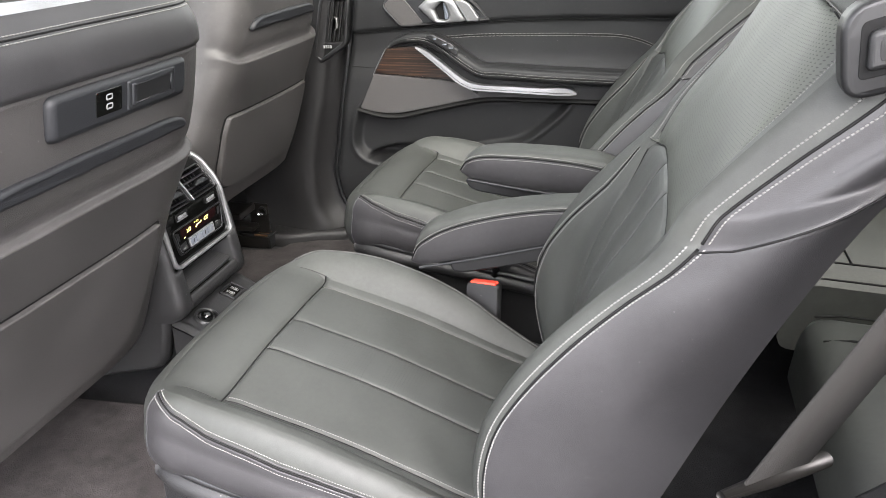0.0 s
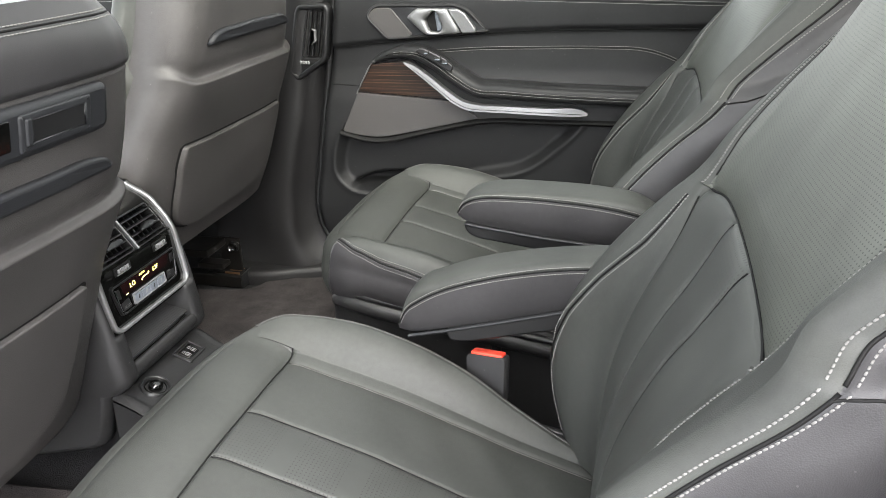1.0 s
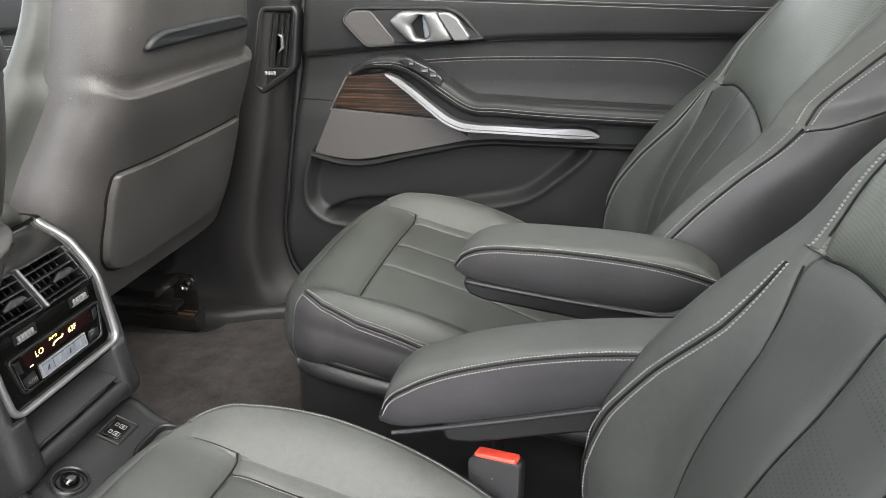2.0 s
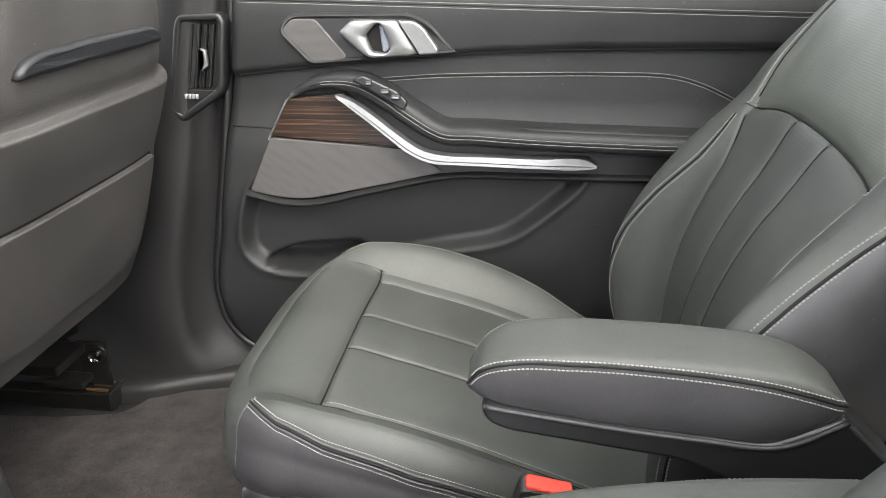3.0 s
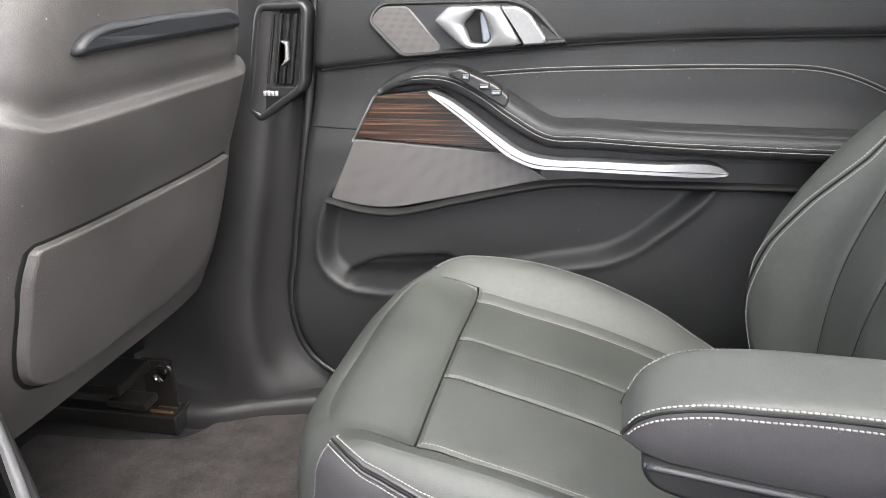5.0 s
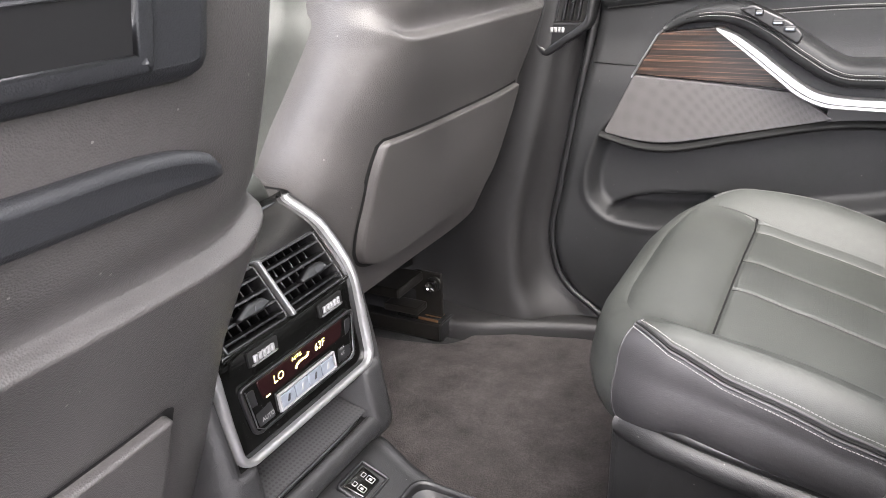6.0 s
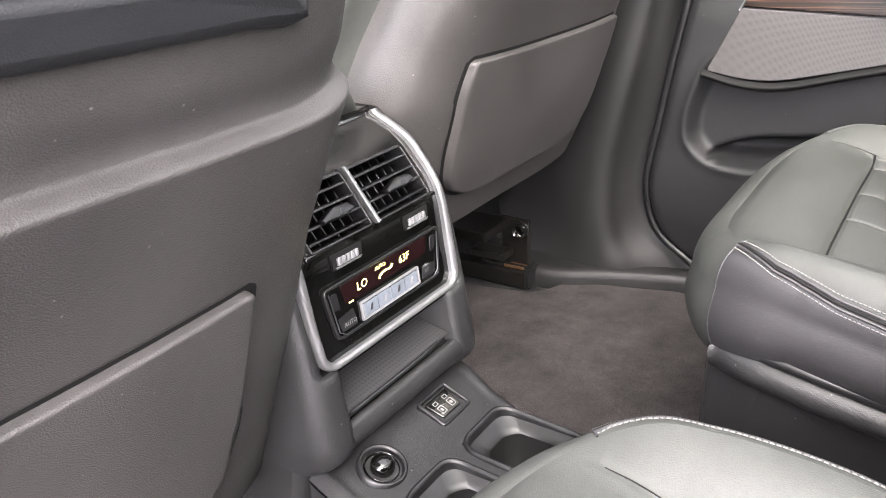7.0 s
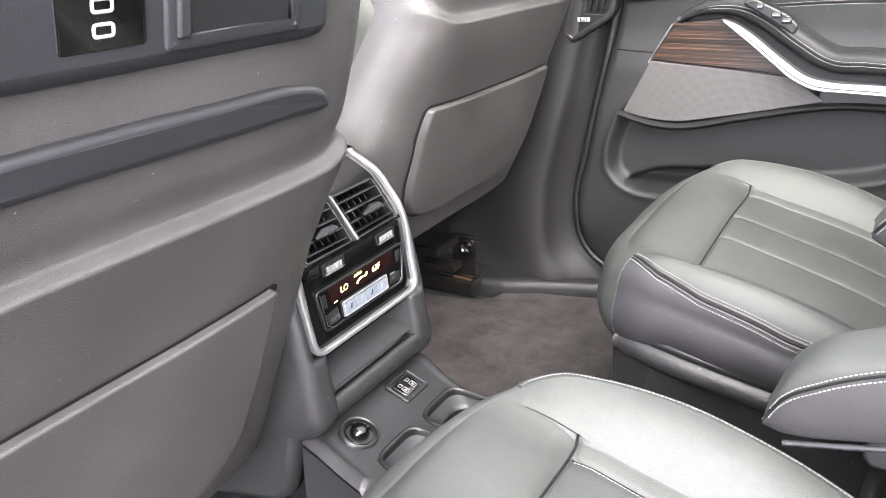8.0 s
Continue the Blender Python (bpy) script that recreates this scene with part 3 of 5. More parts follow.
    zc, pc = np.meshgrid((zs[1:] + zs[:-1]) / 2, np.abs((ps[1:] + ps[:-1]) / 2), indexing="ij")
    yc = Y(pc)
    reg = np.full(zc.shape, 2)
    reg[pc < 0.158] = 5
    reg[pc < 0.045] = 6
    reg[zc > 0.70] = 7
    reg[(zc > 0.70) & (pc < ptop(zc))] = 1
    reg[pc > 0.268] = 3
    left = np.broadcast_to(((ps[1:] + ps[:-1]) / 2 < 0)[None], reg.shape)
    reg = np.where(left & np.isin(reg, (2, 3, 4, 5)), reg + 10, reg)
    if sgn < 0:
        P, reg = P[:, ::-1], reg[:, ::-1]
    back = new("backrest")
    back.parent = seat
    specs = {1: ("upper_panel", PERF_BACK_LIT, "perforated leather shoulder panel"), 6: ("centre_stripe", PERF_LINE, "perforated leather stripe"), 7: ("shoulder_strip", LEATHER, "")}
    for o in (0, 10):
        specs[2 + o] = ("bolster", LEATHER, "")
        specs[3 + o] = ("side_panel", LEATHER_SHADED, "")
        specs[4 + o] = ("shoulder_panel", LEATHER_SHADED, "")
        specs[5 + o] = ("insert_panel", LEATHER, "")
    panels(P[:, ::-1], reg[:, ::-1], specs, back)
    # rear shell closes the pad behind
    zr = np.linspace(0.30, TOP, 24)
    yr = np.linspace(-1, 1, 13)
    e = place(zr, np.full(24, 0.44))
    R = np.stack([np.stack([e[:, 0] + 0.02 * (1 - t**2), np.abs(e[:, 1]) * t, e[:, 2]], -1) for t in yr], 1)
    sheet("rear_shell", R, PLASTIC, back)
    tq = np.linspace(0, 1, 9)
    ring = P[-1]
    cap = np.stack([ring * (1 - k) + np.array([ring[:, 0].mean() + 0.03, 0, TOP + 0.012]) * k for k in tq], 0)
    sheet("top_cover", cap, LEATHER_SHADED, back)
    run = np.linspace(0.32, TOP - 0.02, 200)
    nrm = np.array([-0.8, 0, 0.4])
    for sd in (-1, 1):
        wing = sgn * sd > 0
        run2 = run[run < 0.688] if wing else run
        # away from the camera the twin seam is set inwards to fit the view, climbing to the shoulder
        mid_p = np.interp(run2, [0.32, 0.42, 0.50, 0.56, 0.63, 0.70], [0.252, 0.247, 0.236, 0.222, 0.199, 0.176]) if wing else np.full(len(run2), 0.268)
        lengths = (run2 > 0,) if wing else (run2 < 0.732, run2 > 0.733)
        for sel in lengths:
            for off in (-0.0052, 0.0052):
                stitches("stitching", place(run2[sel], sd * (mid_p[sel] + off)), nrm + np.array([0, sgn * sd * (0.0 if wing else 0.5), 0]), THREAD, back, pitch=0.0040, length=0.0036, width=0.0013, lift=0.0009)
            tube("seam", place(run2[sel], sd * mid_p[sel]), 0.0016, DARK, back, sides=6)
        pa = np.linspace(0.268, 0.44, 40)
        tube("side_seam", place(0.729 + 0.40 * (pa - 0.275), sd * pa, 0.0003), 0.0012, DARK, back, sides=6)
        if not wing:
            stitches("stitching", place(np.linspace(0.34, 0.692, 90), np.full(90, sd * 0.166)), nrm, THREAD, back, lift=0.0012)
        for pv, zt in ((0.158, 0.688), (0.045, 0.695)):
            tube("seam", place(np.linspace(0.32, zt, 90), np.full(90, sd * pv), 0.0004), 0.0011, DARK, back, sides=6)
        pa = np.linspace(0, 0.150, 40)
        tube("seam", place(np.full(40, 0.7), sd * pa, 0.0004), 0.0013, DARK, back, sides=6)
        zu = np.linspace(0.712, 0.9265, 120)
        tube("seam", place(zu, sd * ptop(zu), 0.0004), 0.0012, DARK, back, sides=6)
        zu = np.linspace(0.70, 0.925, 90)
        stitches("stitching", place(zu, sd * (ptop(zu) + 0.0085)), nrm, THREAD, back, lift=0.0014)
    return back


def chair_armrest(seat, yc, half, crown, seam, under, trim, face):
    """A padded armrest. crown, seam, under: (x, z) lines of its top, its sewn edge and its lower edge from nose to tail;
    trim: outline of the plastic underside; face: the side that looks at the cabin, 1 or -1."""
    arm = new("armrest")
    arm.parent = seat
    n = 70
    x0, x1 = seam[0][0], seam[-1][0]
    u = np.linspace(0, 1, n)
    x = x0 + (x1 - x0) * (u - 0.10 * np.sin(2 * np.pi * u) / (2 * np.pi) * 3)
    zc, zs, zu = [spline(*zip(*q))(x) for q in (crown, seam, under)]
    plan = np.interp(u, [0, 0.02, 0.06, 0.14, 0.3, 0.85, 0.95, 1], [0.50, 0.60, 0.76, 0.92, 1.0, 1.0, 0.93, 0.80]) * half
    # one half of the section, from the lower edge over the seam and the fold to the crown: (share of half width, share of height)
    lowside = [(0.80, 0.0), (0.90, 0.10), (0.97, 0.35), (1.0, 0.65), (0.995, 0.90), (0.975, 1.0)]
    over = [(0.975, 0.0), (1.0, 0.14), (1.0, 0.32), (0.975, 0.50), (0.925, 0.66), (0.84, 0.79), (0.70, 0.89), (0.45, 0.965), (0.0, 1.0)]
    for sd in (-1, 1):
        P = np.array([[(x[i], yc + sd * plan[i] * a, zu[i] + (zs[i] - zu[i]) * b) for a, b in lowside] for i in range(n)])
        sheet("side_panel", P, LEATHER_SHADED, arm, flip=sd > 0)
    both = [(-a, b) for a, b in over] + over[-2::-1]
    P = np.array([[(x[i], yc + plan[i] * a, zs[i] + (zc[i] - zs[i]) * b) for a, b in both] for i in range(n)])
    sheet("top_pad", P, LEATHER, arm)
    P = np.array([[(x[i], yc + plan[i] * 0.80 * t, zu[i]) for t in (-1, 0, 1)] for i in range(n)])
    sheet("base_panel", P, SMOOTH, arm)
    # nose and tail are closed by small sewn caps
    for i in (0, -1):
        loop = [(x[i], yc + sd * plan[i] * a, zu[i] + (zs[i] - zu[i]) * b) for sd, q in ((-1, lowside), (1, lowside[::-1])) for a, b in q]
        mesh("end_cap", loop, [list(range(len(loop)))], LEATHER_SHADED, arm)
    for sd in (-1, 1):
        edge = np.stack([x, yc + sd * plan * 0.985, zs], 1)
        tube("seam", edge[:, :] + np.array([0, -sd * 0.0006, 0]), 0.0017, DARK, arm, sides=6)
        for dz, k in ((0.0042, 1.0), (-0.0046, 1.003)):
            line = np.stack([x, yc + sd * plan * k, zs + dz], 1)
            stitches("stitching", line[1:-1], (0, sd, 0.1), THREAD, arm, width=0.0012, lift=0.0007)
    plate("lower_trim", rounded(trim, 0.010), -half * 0.86, half * 0.93, 0.004, lambda a, b, h: (a, yc + face * h, b), SMOOTH, arm, "smooth black plastic underside")
    lip = smooth_line([(a + 0.002, b - 0.002) for a, b in under[1:]], 50)
    # lip bead, paler than the trim to paint the highlight along its edge
    tube("trim_lip_highlight", np.stack([lip[:, 0], np.full(50, yc + face * half * 0.93), lip[:, 1]], 1), 0.0026, STRAP, arm, sides=8)
    return arm


def captains_chair(yc, sgn, arm):
    seat = thing("captains_chair", (0, yc, 0), "black leather captain's chair with pale stitching and folded-down armrest", "car seat", "second-row chairs")
    chair_cushion(seat, sgn)
    chair_back(seat, sgn)
    chair_armrest(seat, *arm)
    # plinth: moulded covers on both flanks and the nose
    base = new("seat_base")
    base.parent = seat
    zt = lambda x: 0.365 - 0.16 * np.clip(x + 0.09, 0, 1)
    for sd in (-1, 1):
        out = rounded([(-0.085, 0.352), (-0.09, 0.07), (0.42, 0.07), (0.46, 0.285), (0.0, 0.358)], [0.02, 0.01, 0.02, 0.02, 0.02])
        ob = plate("side_cover", out, 0.0, 0.03, 0.009, lambda a, b, h: (a, sd * (0.218 + h - 0.035 * max(0.0, min(1.0, (0.0 - a) / 0.085)) ** 2), b), PLASTIC, base, "scuffed grained plastic side cover")
        tube("cover_ridge", smooth_line([(-0.072, sd * 0.212, 0.331), (-0.03, sd * 0.236, 0.334), (0.2, sd * 0.242, 0.302), (0.44, sd * 0.240, 0.264)], 40), 0.0165, PLASTIC, base, sides=16)
        tube("cover_clip", [(-0.045, sd * 0.236, 0.330), (-0.045, sd * 0.2445, 0.330)], 0.0026, DARK, base, sides=14)
        tube("cover_lip", smooth_line([(-0.07, sd * 0.218, 0.350), (-0.02, sd * 0.243, 0.353), (0.2, sd * 0.250, 0.322), (0.44, sd * 0.248, 0.285)], 30), 0.006, SMOOTH, base)
    nose = np.array([[(-0.10 + 0.035 * abs(t) ** 3, 0.215 * t, z) for t in np.linspace(-1, 1, 15)] for z in np.linspace(0.07, 0.345, 8)])
    sheet("front_cover", nose, PLASTIC, base, flip=True)
    return seat


near_chair = captains_chair(-0.379, -1, (0.283, 0.034,
    [(0.129, 0.440), (0.140, 0.477), (0.160, 0.503), (0.195, 0.520), (0.232, 0.534), (0.29, 0.549), (0.36, 0.561), (0.44, 0.569), (0.50, 0.570)],
    [(0.129, 0.436), (0.140, 0.461), (0.162, 0.483), (0.20, 0.506), (0.26, 0.528), (0.32, 0.543), (0.373, 0.552), (0.50, 0.562)],
    [(0.129, 0.430), (0.145, 0.431), (0.20, 0.445), (0.28, 0.467), (0.35, 0.487), (0.50, 0.530)],
    [(0.200, 0.445), (0.206, 0.426), (0.235, 0.428), (0.35, 0.458), (0.50, 0.49), (0.50, 0.530), (0.35, 0.487), (0.28, 0.467)], -1))
far_chair = captains_chair(0.362, 1, (-0.297, 0.037,
    [(0.181, 0.557), (0.188, 0.572), (0.205, 0.586), (0.235, 0.595), (0.32, 0.598), (0.40, 0.595), (0.45, 0.587), (0.475, 0.573), (0.487, 0.562)],
    [(0.181, 0.553), (0.190, 0.568), (0.205, 0.579), (0.226, 0.585), (0.27, 0.5875), (0.32, 0.587), (0.408, 0.580), (0.45, 0.572), (0.487, 0.560)],
    [(0.181, 0.548), (0.195, 0.543), (0.25, 0.536), (0.31, 0.529), (0.38, 0.523), (0.428, 0.520), (0.445, 0.524), (0.487, 0.550)],
    [(0.192, 0.543), (0.198, 0.526), (0.216, 0.518), (0.288, 0.509), (0.366, 0.499), (0.41, 0.480), (0.45, 0.44), (0.50, 0.40), (0.57, 0.40), (0.55, 0.49), (0.487, 0.550), (0.43, 0.520), (0.31, 0.529)], -1))


# ---------------------------------------------------------------- far rear door
def poly_distance(px, pz, poly):
    """Signed distance to a closed outline: below 0 inside."""
    d = np.full(px.shape, 1e9)
    inside = np.zeros(px.shape, bool)
    q = np.array(poly, float)
    for (ax, az), (bx, bz) in zip(q, np.roll(q, -1, 0)):
        ux, uz = bx - ax, bz - az
        t = np.clip(((px - ax) * ux + (pz - az) * uz) / (ux * ux + uz * uz + 1e-12), 0, 1)
        d = np.minimum(d, np.hypot(px - ax - t * ux, pz - az - t * uz))
        cross = ((az > pz) != (bz > pz)) & (px < (bx - ax) * (pz - az) / (bz - az + 1e-12) + ax)
        inside ^= cross
    return np.where(inside, -d, d)


CREASE = spline([-0.4, -0.294, -0.158, 0.02, 0.195, 0.572, 0.9], [0.682, 0.689, 0.704, 0.721, 0.733, 0.741, 0.745])
BIN = smooth_line([(-0.274, 0.495), (-0.292, 0.455), (-0.305, 0.405), (-0.303, 0.365), (-0.280, 0.336), (-0.235, 0.322), (-0.15, 0.324), (0.067, 0.376), (0.181, 0.403), (0.235, 0.440), (0.314, 0.530), (0.2, 0.55), (0.0, 0.53), (-0.17, 0.50)], 90, True)
SLOT = smooth_line([(-0.266, 0.336), (-0.240, 0.351), (-0.206, 0.363), (-0.15, 0.370), (-0.08, 0.368), (-0.08, 0.350), (-0.13, 0.337), (-0.19, 0.329), (-0.24, 0.329)], 40, True)
GAP = spline([0.0, 0.09, 0.125, 0.165, 0.25, 0.385, 0.6, 0.8, 0.95], [-0.20, -0.245, -0.285, -0.340, -0.372, -0.356, -0.317, -0.284, -0.262])


def door_y(x, z):
    """The door's inner skin."""
    x, z = np.broadcast_arrays(np.asarray(x, float), np.asarray(z, float))
    y = 0.772 + 0 * x
    y = y - 0.012 * soft_step(z - CREASE(x), 0.006) - 0.006 * soft_step(z - CREASE(x) - 0.02, 0.05)
    y = y - 0.018 * soft_step(0.60 - z, 0.05)
    d = poly_distance(x, z, BIN)
    y = y + 0.027 * soft_step(-d - 0.006, 0.013) - 0.004 * bell(d - 0.004, 0.008)
    y = y + 0.06 * soft_step(-poly_distance(x, z, SLOT), 0.008)
    y = y + 0.03 * soft_step(0.16 - z, 0.14) + 0.02 * soft_step(z - 0.84, 0.05)
    edge = x - GAP(z)
    y = y + 0.022 * (1 - np.sqrt(np.clip(1 - (1 - np.clip(edge / 0.022, 0, 1)) ** 2, 0, 1)))
    return y


def on_door(a, b, h):
    return (a, float(door_y(a, b)) - h, b)


def side_door(name, shift, rear):
    door = thing(name, (shift, 0, 0), "closed black car door with wood veneer, silver trim and speaker grille", "car door", kind="structure")
    u = np.linspace(0, 1, 300) ** 1.0
    zs = dense(0.09, 0.865, 0.006, [], 0.01)
    X = np.stack([GAP(z) + (rear - GAP(z)) * u for z in zs], 0)
    Zg = np.broadcast_to(zs[:, None], X.shape)
    P = np.stack([X, door_y(X, Zg), Zg], -1)
    sheet("inner_panel", P, PANEL, door, "black leatherette door lining")
    # window ledge and stitched belt line
    for dz in (0.0, 0.0075):
        xs = np.linspace(-0.27, (rear - 0.02), 240)
        zz = 0.815 - 0.024 * (xs + 0.27) - dz
        stitches("stitching", np.stack([xs, door_y(xs, zz), zz], 1), (0, -1, 0), THREAD, door)
    xs = np.linspace(-0.275, (rear - 0.02), 80)
    zz = 0.8115 - 0.024 * (xs + 0.27)
    tube("belt_seam", np.stack([xs, door_y(xs, zz) + 0.0005, zz], 1), 0.0012, DARK, door, sides=5)
    xs = np.linspace(-0.285, (rear - 0.02), 120)
    # Near-black bead paints in the shadow line under the crease.
    tube("crease_shadow_line", np.stack([xs, door_y(xs, CREASE(xs) - 0.004) - 0.001, CREASE(xs) - 0.003], 1), 0.0022, DARK, door, sides=6)
    xs = np.linspace(-0.305, -0.225, 20)
    tube("trim_gap", np.stack([xs, door_y(xs, 0.597 + 0 * xs) - 0.0002, 0.599 - 0.05 * (xs + 0.305)], 1), 0.0014, DARK, door, sides=5)
    # padded field with twin stitching
    for off in (0.0, -0.006):
        ln = smooth_line([(-0.035, 0.684), (0.06, 0.691), (0.197, 0.695), (0.35, 0.697), (0.443, 0.694), (0.49, 0.682), (0.55, 0.655), (0.60, 0.63)], 140)
        ln = ln[ln[:, 0] < rear - 0.02]
        stitches("stitching", np.stack([ln[:, 0], door_y(ln[:, 0], ln[:, 1]) - 0.0003, ln[:, 1] + off], 1), (0, -1, 0), THREAD, door)
    ln3 = np.stack([ln[:, 0], door_y(ln[:, 0], ln[:, 1]), ln[:, 1] - 0.003], 1)
    tube("seam", ln3, 0.0013, DARK, door, sides=5)
    # handle set
    bez = rounded([(-0.205, 0.762), (-0.182, 0.791), (0.02, 0.793), (0.052, 0.778), (0.096, 0.727), (-0.152, 0.706)], [0.02, 0.02, 0.02, 0.02, 0.003, 0.014])
    plate("handle_bezel", bez, -0.004, 0.007, 0.004, on_door, PANEL, door, hollow=0.008)
    plate("handle_plate", inset(bez, 0.006), -0.004, 0.002, 0.001, on_door, STRAP, door)
    tw = rounded([(-0.197, 0.763), (-0.178, 0.782), (-0.138, 0.782), (-0.088, 0.722), (-0.096, 0.715), (-0.148, 0.712)], 0.008)
    plate("tweeter_grille", tw, 0.0, 0.006, 0.002, on_door, GRILLE, door, "pierced grey tweeter cover")
    h = new("door_handle")
    h.parent = door
    tagged(h, "satin silver inside door handle")
    lever = rounded([(-0.097, 0.762), (-0.074, 0.7815), (0.0, 0.7815), (0.032, 0.7265), (-0.046, 0.7210), (-0.060, 0.728)], [0.004, 0.004, 0.001, 0.001, 0.006, 0.005])
    hole = rounded([(-0.053, 0.757), (-0.034, 0.7765), (-0.024, 0.7755), (-0.012, 0.736), (-0.019, 0.7285), (-0.043, 0.7305)], [0.004, 0.004, 0.003, 0.004, 0.005, 0.004])
    ring_plate("lever", lever, hole, 0.0, 0.020, 0.005, on_door, SATIN, h)
    plate("recess", hole, 0.001, 0.004, 0.001, on_door, DARK, h)
    plate("grip", rounded([(-0.030, 0.774), (-0.023, 0.7735), (-0.0125, 0.737), (-0.019, 0.7300), (-0.026, 0.731)], 0.003), 0.003, 0.013, 0.003, on_door, BUTTON, h)
    plate("lock_tab", rounded([(0.0030, 0.7810), (0.026, 0.7805), (0.042, 0.771), (0.067, 0.735), (0.064, 0.7275), (0.0350, 0.7260)], [0.001, 0.005, 0.006, 0.004, 0.004, 0.001]), 0.0, 0.017, 0.003, on_door, SATIN, h)
    # armrest pad swoops up to the window switches
    cl = smooth_line([(rear, 0.585), (0.40 * rear / 0.42 if rear < 0.5 else 0.5, 0.589), (0.25, 0.594), (0.127, 0.599), (0.075, 0.600), (0.020, 0.628), (-0.03, 0.660), (-0.075, 0.679), (-0.125, 0.680), (-0.160, 0.671), (-0.188, 0.656)], 110)
    n = len(cl)
    tg = np.gradient(cl, axis=0)
    tg /= np.linalg.norm(tg, axis=1)[:, None]
    nx, nz = tg[:, 1], -tg[:, 0]
    k = np.linspace(0, 1, n)
    proud = 0.070 - 0.042 * np.clip((k - 0.62) / 0.38, 0, 1) ** 1.3
    half = 0.020 - 0.014 * np.clip((k - 0.84) / 0.16, 0, 1) ** 1.5
    m = 26
    th = np.linspace(-np.pi * 0.5, np.pi * 1.5, m)
    sc = lambda v, e: np.sign(v) * np.abs(v) ** e
    A = sc(np.sin(th), 0.55)
    B = sc(np.cos(th), 0.55)
    P = np.zeros((n, m, 3))
    P[:, :, 0] = cl[:, 0, None] + nx[:, None] * half[:, None] * A[None]
    P[:, :, 2] = cl[:, 1, None] + nz[:, None] * half[:, None] * A[None]
    P[:, :, 1] = 0.775 - proud[:, None] * np.clip(B, -0.15, 1)[None]
    f = grid_faces(n, m, True).tolist() + [list(range(m)), [(n - 1) * m + j for j in range(m)][::-1]]
    mesh("armrest_pad", P.reshape(-1, 3).tolist(), f, PANEL, door, "padded leatherette armrest with twin stitching")
    sgnA = -1 if nz[0] > 0 else 1
    for q in (-0.16, 0.16):
        line = np.stack([cl[:, 0] + nx * half * q * sgnA, 0.775 - proud * 1.0 - 0.0006, cl[:, 1] + nz * half * q * sgnA], 1)
        stitches("stitching", line[:-6], (0, -1, 0), THREAD, door)
    q = 0.0
    tube("seam", np.stack([cl[:, 0] + nx * half * q * sgnA, 0.775 - proud, cl[:, 1] + nz * half * q * sgnA], 1)[:-4], 0.0011, DARK, door, sides=5)
    # flat shelf behind the grip
    so = rounded([(0.119, 0.588), (0.119, 0.604), (0.134, 0.6165), (0.26, 0.6135), (rear - 0.01, 0.603), (rear - 0.01, 0.588)], [0.001, 0.012, 0.012, 0.05, 0.002, 0.002])
    plate("armrest_shelf", so, -0.02, 0.060, 0.010, lambda a, b, h: (a, 0.775 - h, b), PANEL, door)
    # silver blade
    up = smooth_line([(-0.106, 0.662), (-0.077, 0.653), (-0.042, 0.632), (0.0, 0.602), (0.043, 0.576), (0.08, 0.569), (0.141, 0.568), (0.233, 0.565), (0.315, 0.562), (0.331, 0.552)], 70)
    lo = smooth_line([(-0.104, 0.658), (-0.054, 0.623), (-0.012, 0.592), (0.018, 0.570), (0.055, 0.555), (0.10, 0.553), (0.141, 0.552), (0.233, 0.548), (0.30, 0.545), (0.329, 0.548)], 70)
    w = np.array([0, 0.05, 0.35, 0.60, 0.645, 0.69, 0.80, 0.95, 1.0])
    dep = 0.748 - 0.035 * np.sin(np.linspace(0.25, np.pi - 0.35, 70)) ** 0.7
    P = np.stack([np.stack([up[:, 0] * (1 - v) + lo[:, 0] * v, dep - np.interp(v, [0, 0.05, 0.60, 0.645, 0.69, 0.95, 1], [0, 0.006, 0.0085, 0.0065, 0.0085, 0.0095, 0.003]), up[:, 1] * (1 - v) + lo[:, 1] * v], -1) for v in w], 1)
    B2 = P[:, ::-1].copy()
    B2[:, :, 1] += 0.014
    ring = np.concatenate([P, B2], 1)
    f = grid_faces(70, 18, True).tolist() + [list(range(18)), [69 * 18 + j for j in range(18)][::-1]]
    mesh("silver_blade", ring.reshape(-1, 3).tolist(), f, BLADE, door, "satin silver trim blade", smooth=False)
    # veneer and loudspeaker cover share one wedge
    flat = lambda a, b, h: (a, 0.752 - h, b)
    plate("wood_veneer", rounded([(-0.194, 0.650), (-0.098, 0.661), (0.012, 0.571), (-0.230, 0.585)], 0.003), -0.02, 0.004, 0.001, flat, WOOD, door, "dark striped wood veneer")
    tube("veneer_edge", [(-0.236, 0.751, 0.578), (-0.230, 0.746, 0.588), (-0.197, 0.746, 0.647), (-0.189, 0.748, 0.655)], 0.0016, SATIN, door, sides=6)
    plate("speaker_grille", rounded([(-0.231, 0.582), (0.012, 0.567), (0.072, 0.529), (-0.06, 0.497), (-0.172, 0.472), (-0.225, 0.473), (-0.278, 0.484)], [0.003, 0.002, 0.004, 0.08, 0.05, 0.05, 0.006]), -0.02, 0.007, 0.0012, flat, GRILLE, door, "fine grey metal loudspeaker grille")
    bl = smooth_line([(-0.284, 0.482), (-0.225, 0.468), (-0.172, 0.466), (-0.06, 0.492), (0.07, 0.522), (0.12, 0.527), (0.20, 0.527), (0.311, 0.528), (rear - 0.02, 0.530)], 80)
    P = np.stack([np.stack([bl[:, 0], np.full(80, 0.748 - 0.012 * v * (1 - v) * 4), bl[:, 1] + 0.004 - 0.014 * v], -1) for v in np.linspace(0, 1, 6)], 1)
